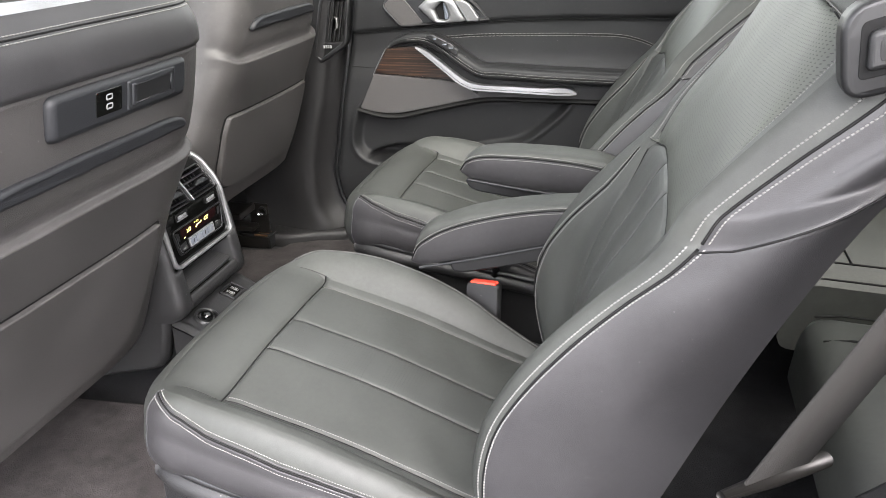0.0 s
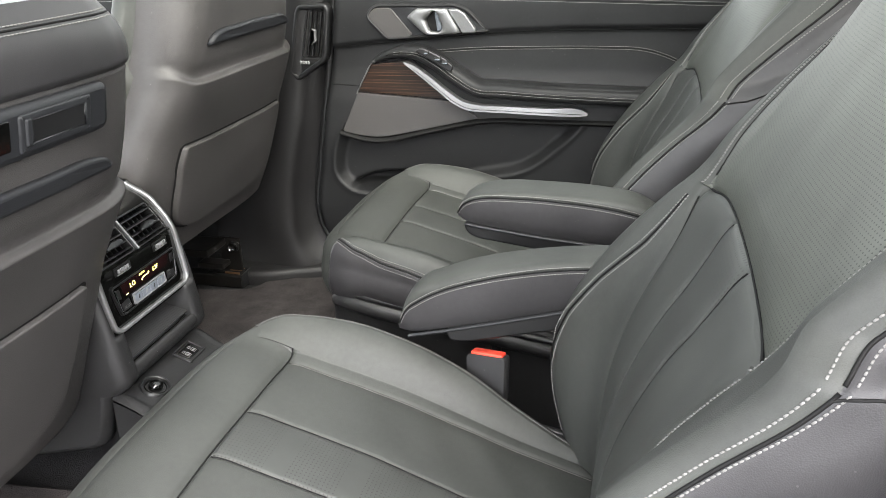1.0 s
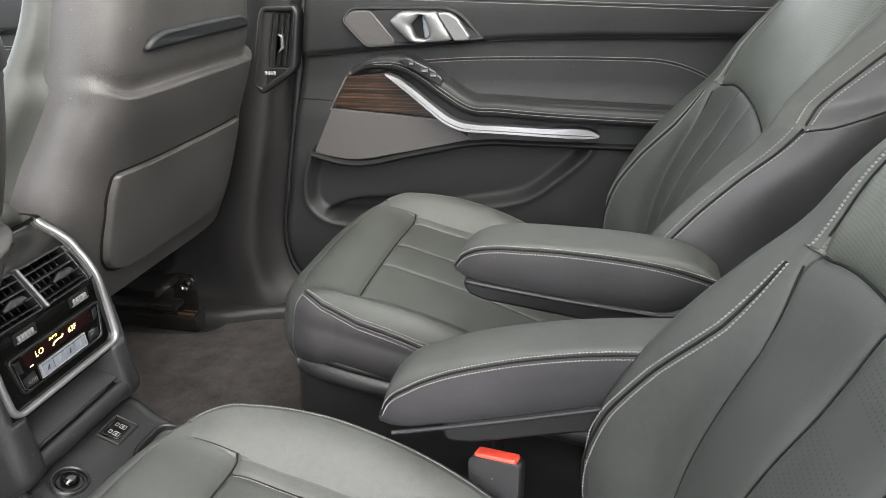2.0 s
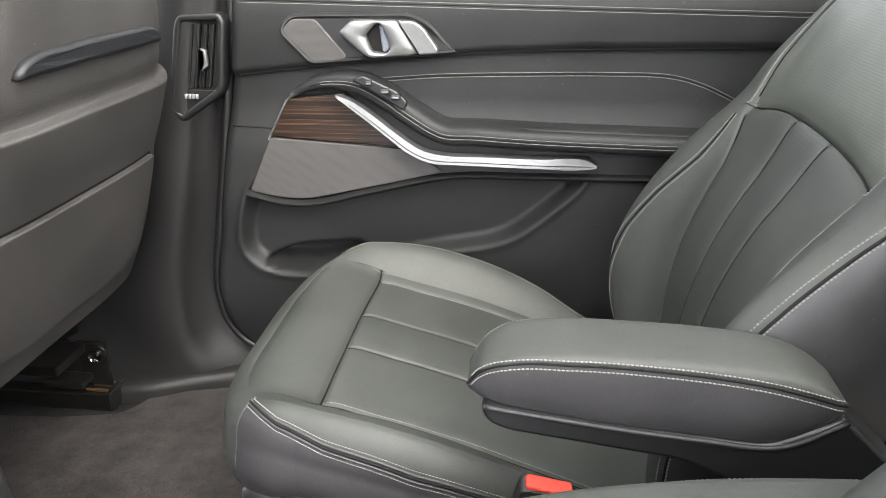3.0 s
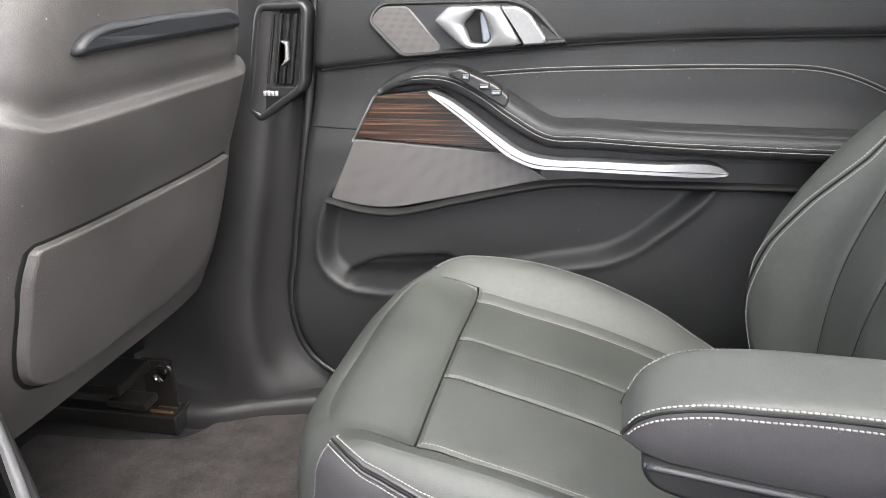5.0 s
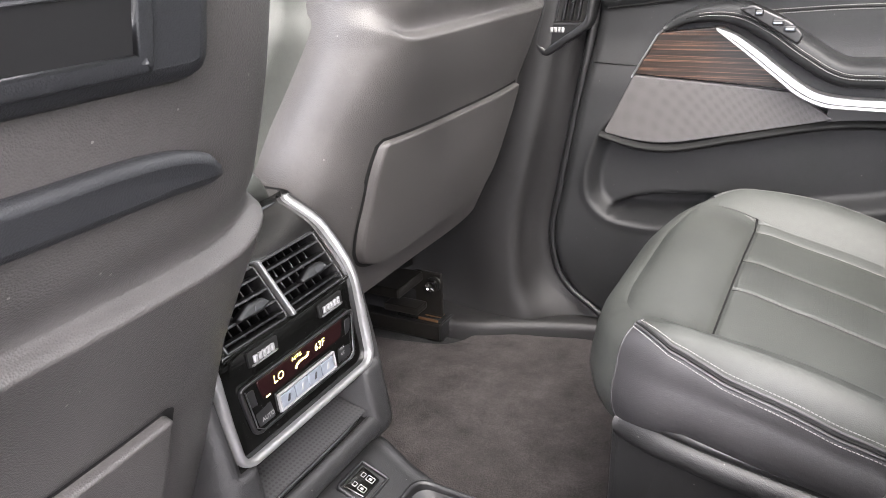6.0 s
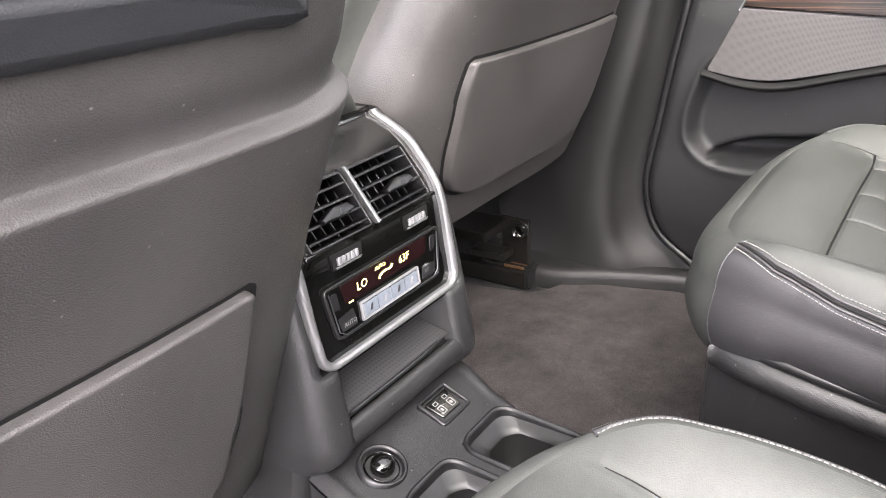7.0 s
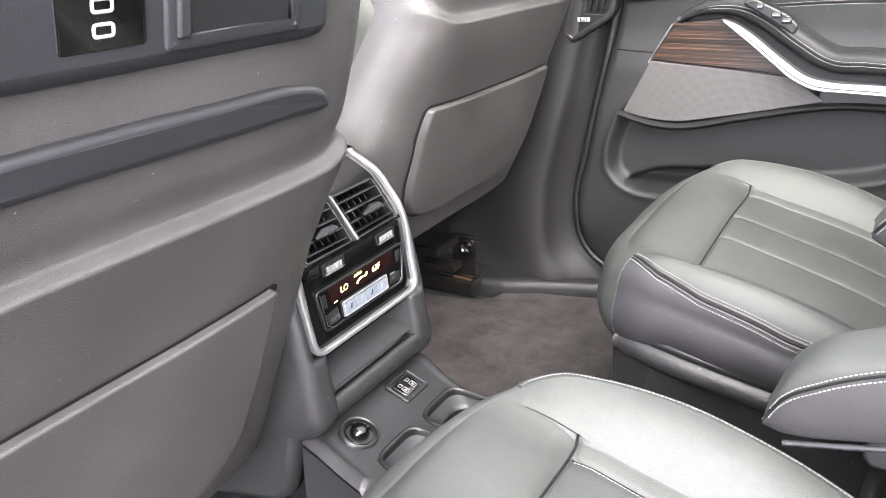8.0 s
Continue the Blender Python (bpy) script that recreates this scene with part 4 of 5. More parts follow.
    # Lip coloured near black for the shadow below the loudspeaker.
    sheet("lower_lip_shadow", P, DARK, door)
    P = np.stack([np.stack([np.linspace(0.062, (rear - 0.02), 40), np.full(40, 0.747), np.interp(np.linspace(0.03, (rear - 0.02), 40), [0.03, 0.1, 0.3, (rear - 0.02)], [0.560, 0.556, 0.56, 0.575]) * (1 - v) + v * 0.526], -1) for v in np.linspace(0, 1, 4)], 1)
    sheet("under_arm_panel", P, SMOOTH, door)
    # window switches
    sw = new("window_switch")
    sw.parent = door
    for c, w in ((-0.045, 0.012), (-0.018, 0.016), (-0.001, 0.016)):
        zz = np.interp(c, [-0.05, 0.02], [0.685, 0.650])
        box("rocker", (c - w / 2, 0.71, zz - 0.002), (c + w / 2, 0.728, zz + 0.008), SMOOTH, sw, bevel=0.003)
        box("chrome_edge", (c - w / 2 + 0.002, 0.7085, zz + 0.001), (c + w / 2 - 0.002, 0.7115, zz + 0.004), BUTTON, sw, bevel=0.0008)
    plate("switch_plate", rounded([(-0.075, 0.690), (-0.055, 0.697), (0.0, 0.672), (0.018, 0.655), (0.012, 0.640), (-0.03, 0.665)], 0.006), -0.01, 0.012, 0.003, lambda a, b, h: (a, 0.722 - h * 0.5, b), SMOOTH, sw)
    # rubber seal along the door gap
    zz = np.linspace(0.10, 0.9, 60)
    tube("door_seal", np.stack([GAP(zz) - 0.006, np.full(60, 0.781), zz], 1), 0.0075, SMOOTH, door)
    return door


side_door("door_1", 0.0, 0.86)
side_door("door_2", -1.11, 0.42)

# ---------------------------------------------------------------- pillar trim with air vent
def pillar():
    pil = thing("pillar_trim", (0, 0, 0), "dark grey plastic centre pillar trim flaring into the sill", "pillar trim", kind="structure")
    zs = np.linspace(0.06, 1.0, 90)
    xr = spline([0.06, 0.11, 0.15, 0.20, 0.30, 0.375, 0.486, 0.60, 0.75, 1.0], [-0.385, -0.40, -0.424, -0.438, -0.436, -0.422, -0.397, -0.375, -0.350, -0.31])
    yr = spline([0.06, 0.11, 0.15, 0.20, 0.30, 0.40, 0.60, 1.0], [0.735, 0.735, 0.735, 0.735, 0.738, 0.741, 0.748, 0.751])
    rows = []
    for z in zs:
        g, rx, ry = float(GAP(z)) - 0.012, float(xr(z)), float(yr(z))
        fl = max(0.0, (0.24 - z) / 0.18) ** 1.6
        deep = 0.788 if z < 0.5 else 0.788 - 0.018 * min(1.0, (z - 0.5) / 0.2)
        pts = [(g + 0.004, 0.80), (g - 0.004, 0.793), (g - 0.010, 0.787), (g * 0.65 + rx * 0.35, deep - 0.006), (rx * 0.8 + g * 0.2, ry * 0.6 + deep * 0.4), (rx, ry),
               (rx - 0.012, ry - 0.006 - 0.002 * fl), (rx - 0.05, ry - 0.008 - 0.012 * fl), (rx - 0.10, ry + 0.002 - 0.03 * fl), (rx - 0.16, ry + 0.024 - 0.05 * fl), (rx - 0.30, ry + 0.06 - 0.06 * fl)]
        rows.append(np.column_stack([smooth_line(pts, 44), np.full(44, z)]))
    sheet("trim_panel", np.array(rows), PILLAR, pil)
    # sill strip at the foot
    out = smooth_line([(-0.90, 0.655), (-0.62, 0.66), (-0.50, 0.672), (-0.43, 0.704), (-0.337, 0.738), (-0.28, 0.753), (-0.1, 0.757), (0.9, 0.757)], 120)
    P = np.stack([np.stack([out[:, 0], out[:, 1] + dy, np.full(120, z)], -1) for dy, z in ((-0.003, 0.05), (0.0, 0.088), (0.003, 0.098), (0.009, 0.103), (0.03, 0.105), (0.10, 0.108))], 1)
    sheet("sill_strip", P, PILLAR, pil)
    # vent
    v = new("air_vent")
    v.parent = pil
    lay = lambda a, b, h: (a, 0.750 - h, b)
    out = rounded([(-0.370, 0.789), (-0.297, 0.792), (-0.289, 0.778), (-0.305, 0.660), (-0.385, 0.606), (-0.409, 0.626), (-0.379, 0.772)], [0.014, 0.012, 0.012, 0.016, 0.010, 0.012, 0.02])
    plate("frame", out, -0.02, 0.010, 0.004, lay, SMOOTH, v, hollow=0.012)
    plate("back", inset(out, 0.010), -0.012, -0.004, 0.001, lay, DARK, v)
    for k in range(4):
        a = -0.350 + 0.0125 * k
        plate("vane", rounded([(a, 0.773), (a + 0.004, 0.773), (a - 0.016, 0.668), (a - 0.020, 0.668)], 0.001), -0.004, 0.006, 0.001, lay, SMOOTH, v)
    plate("tab", rounded([(-0.338, 0.735), (-0.326, 0.732), (-0.326, 0.705), (-0.34, 0.695), (-0.34, 0.703), (-0.333, 0.708), (-0.332, 0.728)], 0.002), 0.004, 0.014, 0.002, lay, SATIN, v)
    plate("lower_plate", rounded([(-0.388, 0.664), (-0.318, 0.664), (-0.322, 0.655), (-0.385, 0.615), (-0.397, 0.627)], 0.004), -0.005, 0.005, 0.002, lay, SMOOTH, v)
    for k in range(4):
        a = -0.376 + 0.0065 * k
        plate("thumb_rib", [(a, 0.657), (a + 0.0045, 0.657), (a + 0.0045, 0.649), (a, 0.649)], 0.0, 0.009, 0.001, lay, PRINT, v)
    return pil


pillar()

# ---------------------------------------------------------------- front seats, seen from behind
def front_seat(yc, knots, ridge, strap, pocket, name="front_seat", panel=None, hw=0.262, seam=0.815, taper=0.0, flare=0.0, wrap=0.17, pad=0.0, rise=0.012, flap=(0.252, 0.194, 0.208)):
    """Seat back: a moulded shell below, leather above. knots: (z, x) of the rear face; ridge, strap: heights; pocket: top height."""
    seat = thing(name, (0, yc, 0), "black front seat with leatherette back, map pocket and grab strip", "car seat", "front seats")
    zk, xk = zip(*knots)
    X = spline(zk, xk)
    lo, hi = zk[0], zk[-1]
    zs = dense(lo, hi, 0.008, [ridge, seam])
    ps = dense(-0.40, 0.40, 0.010, [])
    Y = spline([0, 0.15, 0.20, 0.235, 0.265, 0.30, 0.40], [0, 0.15, 0.199, 0.229, 0.250, 0.262, 0.258])
    D = spline([0, 0.15, 0.20, 0.235, 0.265, 0.30, 0.40], [0, 0.0, 0.004, 0.014, 0.032, 0.058, wrap])

    def place(z, p, lift=0.0):
        z, p = np.broadcast_arrays(np.asarray(z, float), np.asarray(p, float))
        a = np.abs(p)
        x = X(z) - D(a) + lift * (a < 0.2)
        e = np.clip((a - 0.205) / 0.085, 0, 1)
        step = ridge + rise * e * e * (3 - 2 * e)
        x = x + 0.014 * soft_step(step - z, 0.006) - 0.014 * np.clip((step - z) / 0.12, 0, 1) - 0.004 * bell(z - step - 0.014, 0.010)
        x = x - 0.003 * bell(z - seam, 0.003)
        x = x + 0.006 * soft_step(z - seam, 0.01)
        y = Y(a) * hw / 0.262 * (1 - 0.06 * np.clip((0.52 - z) / 0.25, 0, 1) ** 2) - 0.003 * (a > 0.2) * soft_step(z - step, 0.006)
        y = y * (1 - 0.16 * np.clip((z - hi + 0.10) / 0.10, 0, 1) ** 2.5) * (1 - taper * np.clip(z - 0.54, 0, 1))
        y = y + flare * np.clip(0.70 - z, 0, 0.5) * np.clip((a - 0.19) / 0.07, 0, 1)
        return np.stack([x, np.sign(p) * y, z + 0 * p], -1)

    P = place(zs[:, None], ps[None])
    zc = np.broadcast_to(((zs[1:] + zs[:-1]) / 2)[:, None], (len(zs) - 1, len(ps) - 1))
    reg = np.where(zc > seam, 2, 1)
    bk = new("backrest")
    bk.parent = seat
    panels(P, reg, {1: ("shell", SHELL, "grained leatherette back panel"), 2: ("upper_cover", LEATHER_SHADED, "stitched leather upper cover")}, bk)
    # pad that faces forwards, fuller than the shell
    zz = np.linspace(lo, hi, 40)
    thick = spline([0.22, 0.40, 0.58, 0.64, 0.70, 0.75, 0.80, 1.0], [0.165, 0.158, 0.126, 0.104, 0.086, 0.070, 0.058, 0.050])
    ring = []
    for z in zz:
        ex, ey, _ = place(z, 0.40)
        xf = float(X(z)) - 0.11 - float(thick(z))
        xf = min(xf, ex - 0.05)
        p = pad * min(1.0, max(0.25, (0.90 - z) / 0.22))
        side = [(ex + 0.004, ey - 0.004), (ex - 0.012, ey + 0.25 * p), (ex * 0.75 + xf * 0.25, ey + 0.8 * p), (ex * 0.5 + xf * 0.5, ey + p), (ex * 0.2 + xf * 0.8, ey + 0.75 * p), (xf - 0.01, ey - 0.03), (xf + 0.01, ey - 0.10), (xf + 0.02, 0.0)]
        half = smooth_line(side, 24)
        line = np.vstack([half, half[-2::-1] * np.array([1, -1])])
        ring.append(np.column_stack([line, np.full(len(line), z)]))
    sheet("front_pad", np.array(ring), LEATHER, bk, flip=True)
    top = P[-1]
    cap = np.stack([top * (1 - k) + np.array([top[:, 0].mean() - 0.02, 0, hi + 0.004]) * k for k in np.linspace(0, 1, 7)], 0)
    sheet("top_cover", cap, LEATHER_SHADED, bk)
    bt = P[0]
    cap = np.stack([bt * (1 - k) + np.array([bt[:, 0].mean() - 0.03, 0, lo - 0.01]) * k for k in np.linspace(0, 1, 7)], 0)
    sheet("underside", cap, DARK, bk)
    lay = lambda a, b, h: tuple(place(b, a, h))
    # grab strip, tapered and rounded at both ends
    st = smooth_line([(-0.187, strap - 0.012), (-0.18, strap), (-0.16, strap + 0.009), (-0.08, strap + 0.013), (0.08, strap + 0.013), (0.16, strap + 0.009), (0.18, strap), (0.187, strap - 0.012), (0.15, strap - 0.013), (0, strap - 0.013), (-0.15, strap - 0.013)], 80, True)
    plate("grab_strip", st, -0.004, 0.011, 0.006, lay, STRAP, seat, "smooth dark plastic grab strip")
    # map pocket flap, a shallow dome that drops to a fine gap all round
    tall, wt, wm = flap
    depth = np.array([0.0, 0.02, 0.06, 0.35, 0.66, 0.80, 0.90, 0.96, 0.99, 1.0]) * tall
    width = spline(depth, [wt - 0.008, wt - 0.002, wt, wt + 0.5 * (wm - wt), wm, wm - 0.008, wm - 0.030, wm - 0.070, wm - 0.13, 0.03])
    dv = np.unique(np.concatenate([np.linspace(0, 0.012, 8), np.linspace(0.012, 0.88 * tall, 36), np.linspace(0.88, 1, 16) * tall]))
    tv = np.concatenate([-1 + 0.06 * np.linspace(0, 1, 6), np.linspace(-0.9, 0.9, 25), 1 - 0.06 * np.linspace(1, 0, 6)])
    # near-black sheet laid round the flap stands for shade in the gap
    for nm, grow, mat, high, label in (("pocket_gap_shade", 0.0035, DARK, 0.0016, ""), ("map_pocket", 0.0, SHELL, 0.012, "stiff map pocket flap")):
        rows = []
        for d in dv:
            w = float(width(d)) + grow
            dd = d + grow * (2 * d / tall - 1)
            a = tv * w
            near = np.minimum(np.minimum(d, tall - d) * 1.2, (1 - np.abs(tv)) * w)
            h = -0.003 + (high + 0.003) * np.sqrt(np.clip(1 - (1 - np.clip(near / 0.006, 0, 1)) ** 2, 0, 1)) if high > 0.005 else np.full(len(tv), high)
            rows.append(place(pocket - dd - 0.004 * (1 - (a / 0.2) ** 2) * max(0.0, 1 - d / 0.05), a, h))
        sheet(nm, np.array(rows), mat, seat, label, flip=True)
    if panel:
        z0, z1 = panel
        pn = new("control_panel")
        pn.parent = seat
        tagged(pn, "dark plastic panel with charging port and grip recess")
        o = rounded([(-0.085, z0), (0.17, z0), (0.17, z1), (-0.085, z1)], 0.014)
        plate("housing", o, -0.004, 0.012, 0.009, lay, STRAP, pn)
        plate("port", rounded([(-0.016, z0 + 0.015), (0.030, z0 + 0.015), (0.030, z1 - 0.011), (-0.016, z1 - 0.011)], 0.003), 0.010, 0.013, 0.001, lay, GLOSS, pn)
        for q in (0.0, 0.012):
            plate("port_symbol", rounded([(0.001, z0 + 0.021 + q), (0.013, z0 + 0.021 + q), (0.013, z0 + 0.029 + q), (0.001, z0 + 0.029 + q)], 0.003), 0.0125, 0.0135, 0.0004, lay, PRINT, pn, hollow=0.002)
        g = rounded([(0.040, z0 + 0.008), (0.136, z0 + 0.008), (0.136, z1 - 0.009), (0.040, z1 - 0.009)], 0.004)
        plate("grip_frame", g, 0.008, 0.0145, 0.002, lay, STRAP, pn, hollow=0.009)
        plate("grip_recess", inset(g, 0.007), 0.011, 0.0125, 0.0005, lay, SMOOTH, pn)
        plate("slider", rounded([(0.046, z0 + 0.015), (0.054, z0 + 0.015), (0.054, z1 - 0.014), (0.046, z1 - 0.014)], 0.002), 0.010, 0.017, 0.002, lay, STRAP, pn)
    ys = np.linspace(-0.24, 0.24, 120)
    for off in (-0.0042, 0.0042):
        stitches("stitching", place(np.full(120, seam + 0.066 + off), ys, 0.0006), (1, 0, 0.3), THREAD, seat, pitch=0.0052, length=0.0050, width=0.0016)
    tube("top_seam", place(np.full(120, seam + 0.066), ys, 0.0002), 0.0013, DARK, seat, sides=6)
    for sd in (-1, 1):
        post = new("headrest_post")
        post.parent = seat
        at = 0.02 + sd * 0.07
        xp = float(X(hi)) - 0.12
        tube("rod", [(xp, at, hi - 0.03), (xp + 0.01, at, hi + 0.13)], 0.006, CHROME, post)
        tube("collar", [(xp, at, hi - 0.015), (xp, at, hi + 0.008)], 0.016, CHROME, post, sides=16)
    # cushion, reached in front
    cs = new("cushion")
    cs.parent = seat
    box("cushion_pad", (lo * 0 + float(X(lo)) - 0.62, -0.26, 0.29), (float(X(lo)) - 0.09, 0.26, 0.42), LEATHER, cs, bevel=0.05)
    return seat


front_near = front_seat(-0.455, [(0.235, -0.410), (0.26, -0.396), (0.36, -0.355), (0.45, -0.315), (0.523, -0.281), (0.60, -0.245), (0.70, -0.198), (0.79, -0.174), (0.86, -0.166), (0.905, -0.180)], 0.640, 0.709, 0.524, panel=(0.752, 0.810), hw=0.300, flare=0.11)
front_far = front_seat(0.414, [(0.345, -0.480), (0.42, -0.445), (0.584, -0.388), (0.66, -0.360), (0.75, -0.333), (0.83, -0.318), (0.90, -0.313), (1.0, -0.33)], 0.708, 0.782, 0.588, seam=0.86, hw=0.282, taper=0.75, flare=0.10, wrap=0.115, pad=0.045, rise=0.022, flap=(0.196, 0.197, 0.194))

# seat rail under the far front seat
rail = thing("seat_rail", (0, 0, 0), "black steel seat rail with bracket on the floor", "seat rail")
box("channel", (-1.1, 0.634, 0.068), (-0.558, 0.686, 0.102), RAIL, rail)
box("slot", (-0.66, 0.646, 0.098), (-0.560, 0.678, 0.107), DARK, rail, bevel=0.002)
for k in range(3):
    box("contact", (-0.610 + 0.008 * k, 0.644 + 0.014 * k, 0.103), (-0.566, 0.648 + 0.014 * k, 0.1085), COPPER, rail, bevel=0.0015)
box("bracket", (-0.62, 0.655, 0.112), (-0.560, 0.662, 0.205), RAIL, rail)
box("end_plate", (-0.559, 0.632, 0.070), (-0.552, 0.688, 0.106), SMOOTH, rail, bevel=0.003)
box("arm", (-0.74, 0.56, 0.185), (-0.60, 0.655, 0.205), RAIL, rail)
box("link", (-0.66, 0.60, 0.135), (-0.585, 0.64, 0.150), RAIL, rail)
tube("bolt", [(-0.575, 0.655, 0.183), (-0.575, 0.636, 0.183)], 0.011, CHROME, rail, sides=6)
tube("bolt_washer", [(-0.575, 0.655, 0.183), (-0.575, 0.646, 0.183)], 0.015, RAIL, rail, sides=16)

# ---------------------------------------------------------------- floor
floor = tagged(sheet("floor", np.array([[(x, y, 0.064 + 0.006 * noise.noise((x * 6, y * 6, 0)) ) for x in np.linspace(-1.9, 1.7, 60)] for y in np.linspace(-0.80, 0.80, 40)]), UNDER), "black carpeted cabin floor", "floor", kind="structure")
mat_out = rounded([(-0.80, 0.175), (-0.80, 0.585), (-0.636, 0.596), (-0.537, 0.617), (-0.515, 0.644), (-0.50, 0.687), (-0.448, 0.706), (-0.383, 0.720), (-0.30, 0.745), (-0.10, 0.748), (-0.10, 0.14), (-0.24, 0.13)], 0.02)
for nm, flip in (("floor_mat", 1), ("floor_mat", -1)):
    mt = thing(nm, (0, -0.02 if flip < 0 else 0, 0), "dark brown carpet mat lying in the rear footwell", "floor mat", "rear mats")
    plate("carpet_mat", [(a, b * flip) for a, b in mat_out], 0.062, 0.078, 0.006, lambda a, b, h: (a, b, h + 0.003 * noise.noise((a * 9, b * 9, 3))), CARPET, mt)

# ---------------------------------------------------------------- centre console
CON = -0.014
FACE = spline([0.28, 0.30, 0.345, 0.37, 0.405, 0.437, 0.48, 0.505, 0.53, 0.549], [-0.333, -0.335, -0.342, -0.346, -0.353, -0.365, -0.385, -0.40, -0.42, -0.455])


def console():
    con = thing("centre_console", (0, CON, 0), "black centre console with rear vents, climate display and cup holders", "console")
    swell = spline([0.28, 0.36, 0.41, 0.44, 0.47, 0.49, 0.523, 0.56], [0.0, 0.0, 0.003, 0.014, 0.026, 0.028, 0.022, 0.014])

    def lay(a, b, h):
        full = 1 - min(1.0, abs(a) / 0.130) ** 6
        return (float(FACE(b)) + full * float(swell(b)) + h * 0.93, a, b + h * 0.35)
    # inner flanks reach forward between the front seats
    prof = [(-0.70, 0.07), (-0.40, 0.15), (-0.375, 0.25), (-0.375, 0.40), (-0.40, 0.46), (-0.44, 0.51), (-0.50, 0.548), (-0.62, 0.556), (-1.3, 0.545), (-1.3, 0.07)]
    pr = rounded(prof, 0.03)
    for sd in (-1, 1):
        plate("flank", pr, 0.0, 0.022, 0.012, lambda a, b, h: (a, sd * (0.100 + h * (1 + 0.8 * max(0, 0.5 - b))), b), PLASTIC, con, "grained plastic flank")
        # grained cheek beside the silver surround, running down to the slot
        rows = []
        for b in np.concatenate([np.linspace(0.262, 0.366, 14), np.linspace(0.3665, 0.551, 34)]):
            x = lay(0.116 * sd, b, 0.0)[0]
            low = b < 0.3662
            under = 0.026 * max(0.0, (0.292 - b) / 0.03) ** 2
            ins = [(x - 0.09, 0.0885), (x - 0.004, 0.0885), (x + 0.002, 0.0915), (x + 0.004, 0.098)] if low else [(x - 0.09, 0.0885), (x - 0.012, 0.0885), (x - 0.010, 0.0915), (x - 0.008, 0.098)]
            pts = ins + [(x + (0.005 if low else -0.001), 0.112), (x + 0.004, 0.1165), (x + 0.001, 0.123), (x - 0.006, 0.1275), (x - 0.016, 0.130), (x - 0.06, 0.1325), (x - 0.25, 0.134)]
            rows.append([(p - under, sd * q, b) for p, q in pts])
        sheet("cheek", np.array(rows), PLASTIC, con, "grained plastic cheek", flip=sd > 0)
    ins = smooth_line([(-0.70, 0.580), (-0.49, 0.594), (-0.458, 0.593), (-0.443, 0.584), (-0.438, 0.570), (-0.447, 0.556)], 28)
    ys = np.sign(np.linspace(-1, 1, 41)) * (1 - (1 - np.abs(np.linspace(-1, 1, 41))) ** 1.6)
    P = np.stack([np.stack([ins[:, 0] - 0.014 * abs(t) ** 6, np.full(28, 0.092 * t + 0.004 * np.sign(t) * abs(t) ** 12), ins[:, 1] - 0.030 * abs(t) ** 12], -1) for t in ys], 1)
    sheet("armrest_lid", P, LEATHER, con, "stitched leather armrest lid")
    for dx in (0.0, 0.006):
        stitches("stitching", np.stack([np.full(60, -0.472 + dx), np.linspace(-0.084, 0.084, 60), np.full(60, 0.5945 - 0.03 * dx)], 1), (0.2, 0, 1), THREAD, con)
    # gloss face, with two openings for the vents
    VENTS = ((-0.089, -0.0105), (-0.0015, 0.086))
    VLO, VHI = 0.4775, 0.5235
    av = np.unique(np.round(np.concatenate([np.linspace(-0.108, 0.108, 25), np.array(VENTS).ravel()]), 5))
    bv = np.unique(np.round(np.concatenate([np.linspace(0.362, 0.558, 40), [VLO, VHI]]), 5))
    P = np.array([[lay(y, z, -0.002) for y in av] for z in bv])
    F = grid_faces(len(bv), len(av))
    bc, ac = np.meshgrid((bv[1:] + bv[:-1]) / 2, (av[1:] + av[:-1]) / 2, indexing="ij")
    free = np.zeros(bc.shape, bool)
    for lo, hi in VENTS:
        free |= (ac > lo) & (ac < hi) & (bc > VLO) & (bc < VHI)
    mesh("face", P.reshape(-1, 3).tolist(), F[~free.ravel()].tolist(), GLOSS, con, "dusty gloss black face")
    # silver surround: a flat band with soft edges, down one side, across and up the other
    arc = [(0.0905 + 0.0155 * np.sin(q), 0.3855 - 0.0155 * np.cos(q)) for q in np.linspace(0, np.pi / 2, 9)]
    half_u = [(0.03 * k, 0.370) for k in range(1, 4)] + arc + [(0.1075, 0.41), (0.1085, 0.44), (0.109, 0.48), (0.109, 0.52), (0.109, 0.552)]
    poly = np.array([(-a, b) for a, b in half_u[::-1]] + [(0.0, 0.370)] + half_u)
    run = np.concatenate([[0], np.cumsum(np.linalg.norm(np.diff(poly, axis=0), axis=1))])
    ul = np.stack([np.interp(np.linspace(0, run[-1], 160), run, poly[:, k]) for k in (0, 1)], 1)
    tg = np.gradient(ul, axis=0)
    tg /= np.linalg.norm(tg, axis=1)[:, None]
    side = np.stack([-tg[:, 1], tg[:, 0]], 1)
    wd = np.interp(np.abs(np.linspace(-1, 1, 160)), [0, 0.3, 0.5, 1], [0.0037, 0.0037, 0.0043, 0.0050])
    S = np.array([[lay(*(ul[i] + side[i] * wd[i] * k), h) for k, h in ((-1.0, -0.008), (-1.0, 0.003), (-0.85, 0.0062), (-0.4, 0.0068), (0.3, 0.0062), (0.8, 0.0045), (1.0, 0.002), (1.0, -0.008))] for i in range(160)])
    sheet("silver_surround", S, SATIN, con, "satin silver surround")
    # vents
    for lo, hi in VENTS:
        v = new("air_vent")
        v.parent = con
        c = (lo + hi) / 2
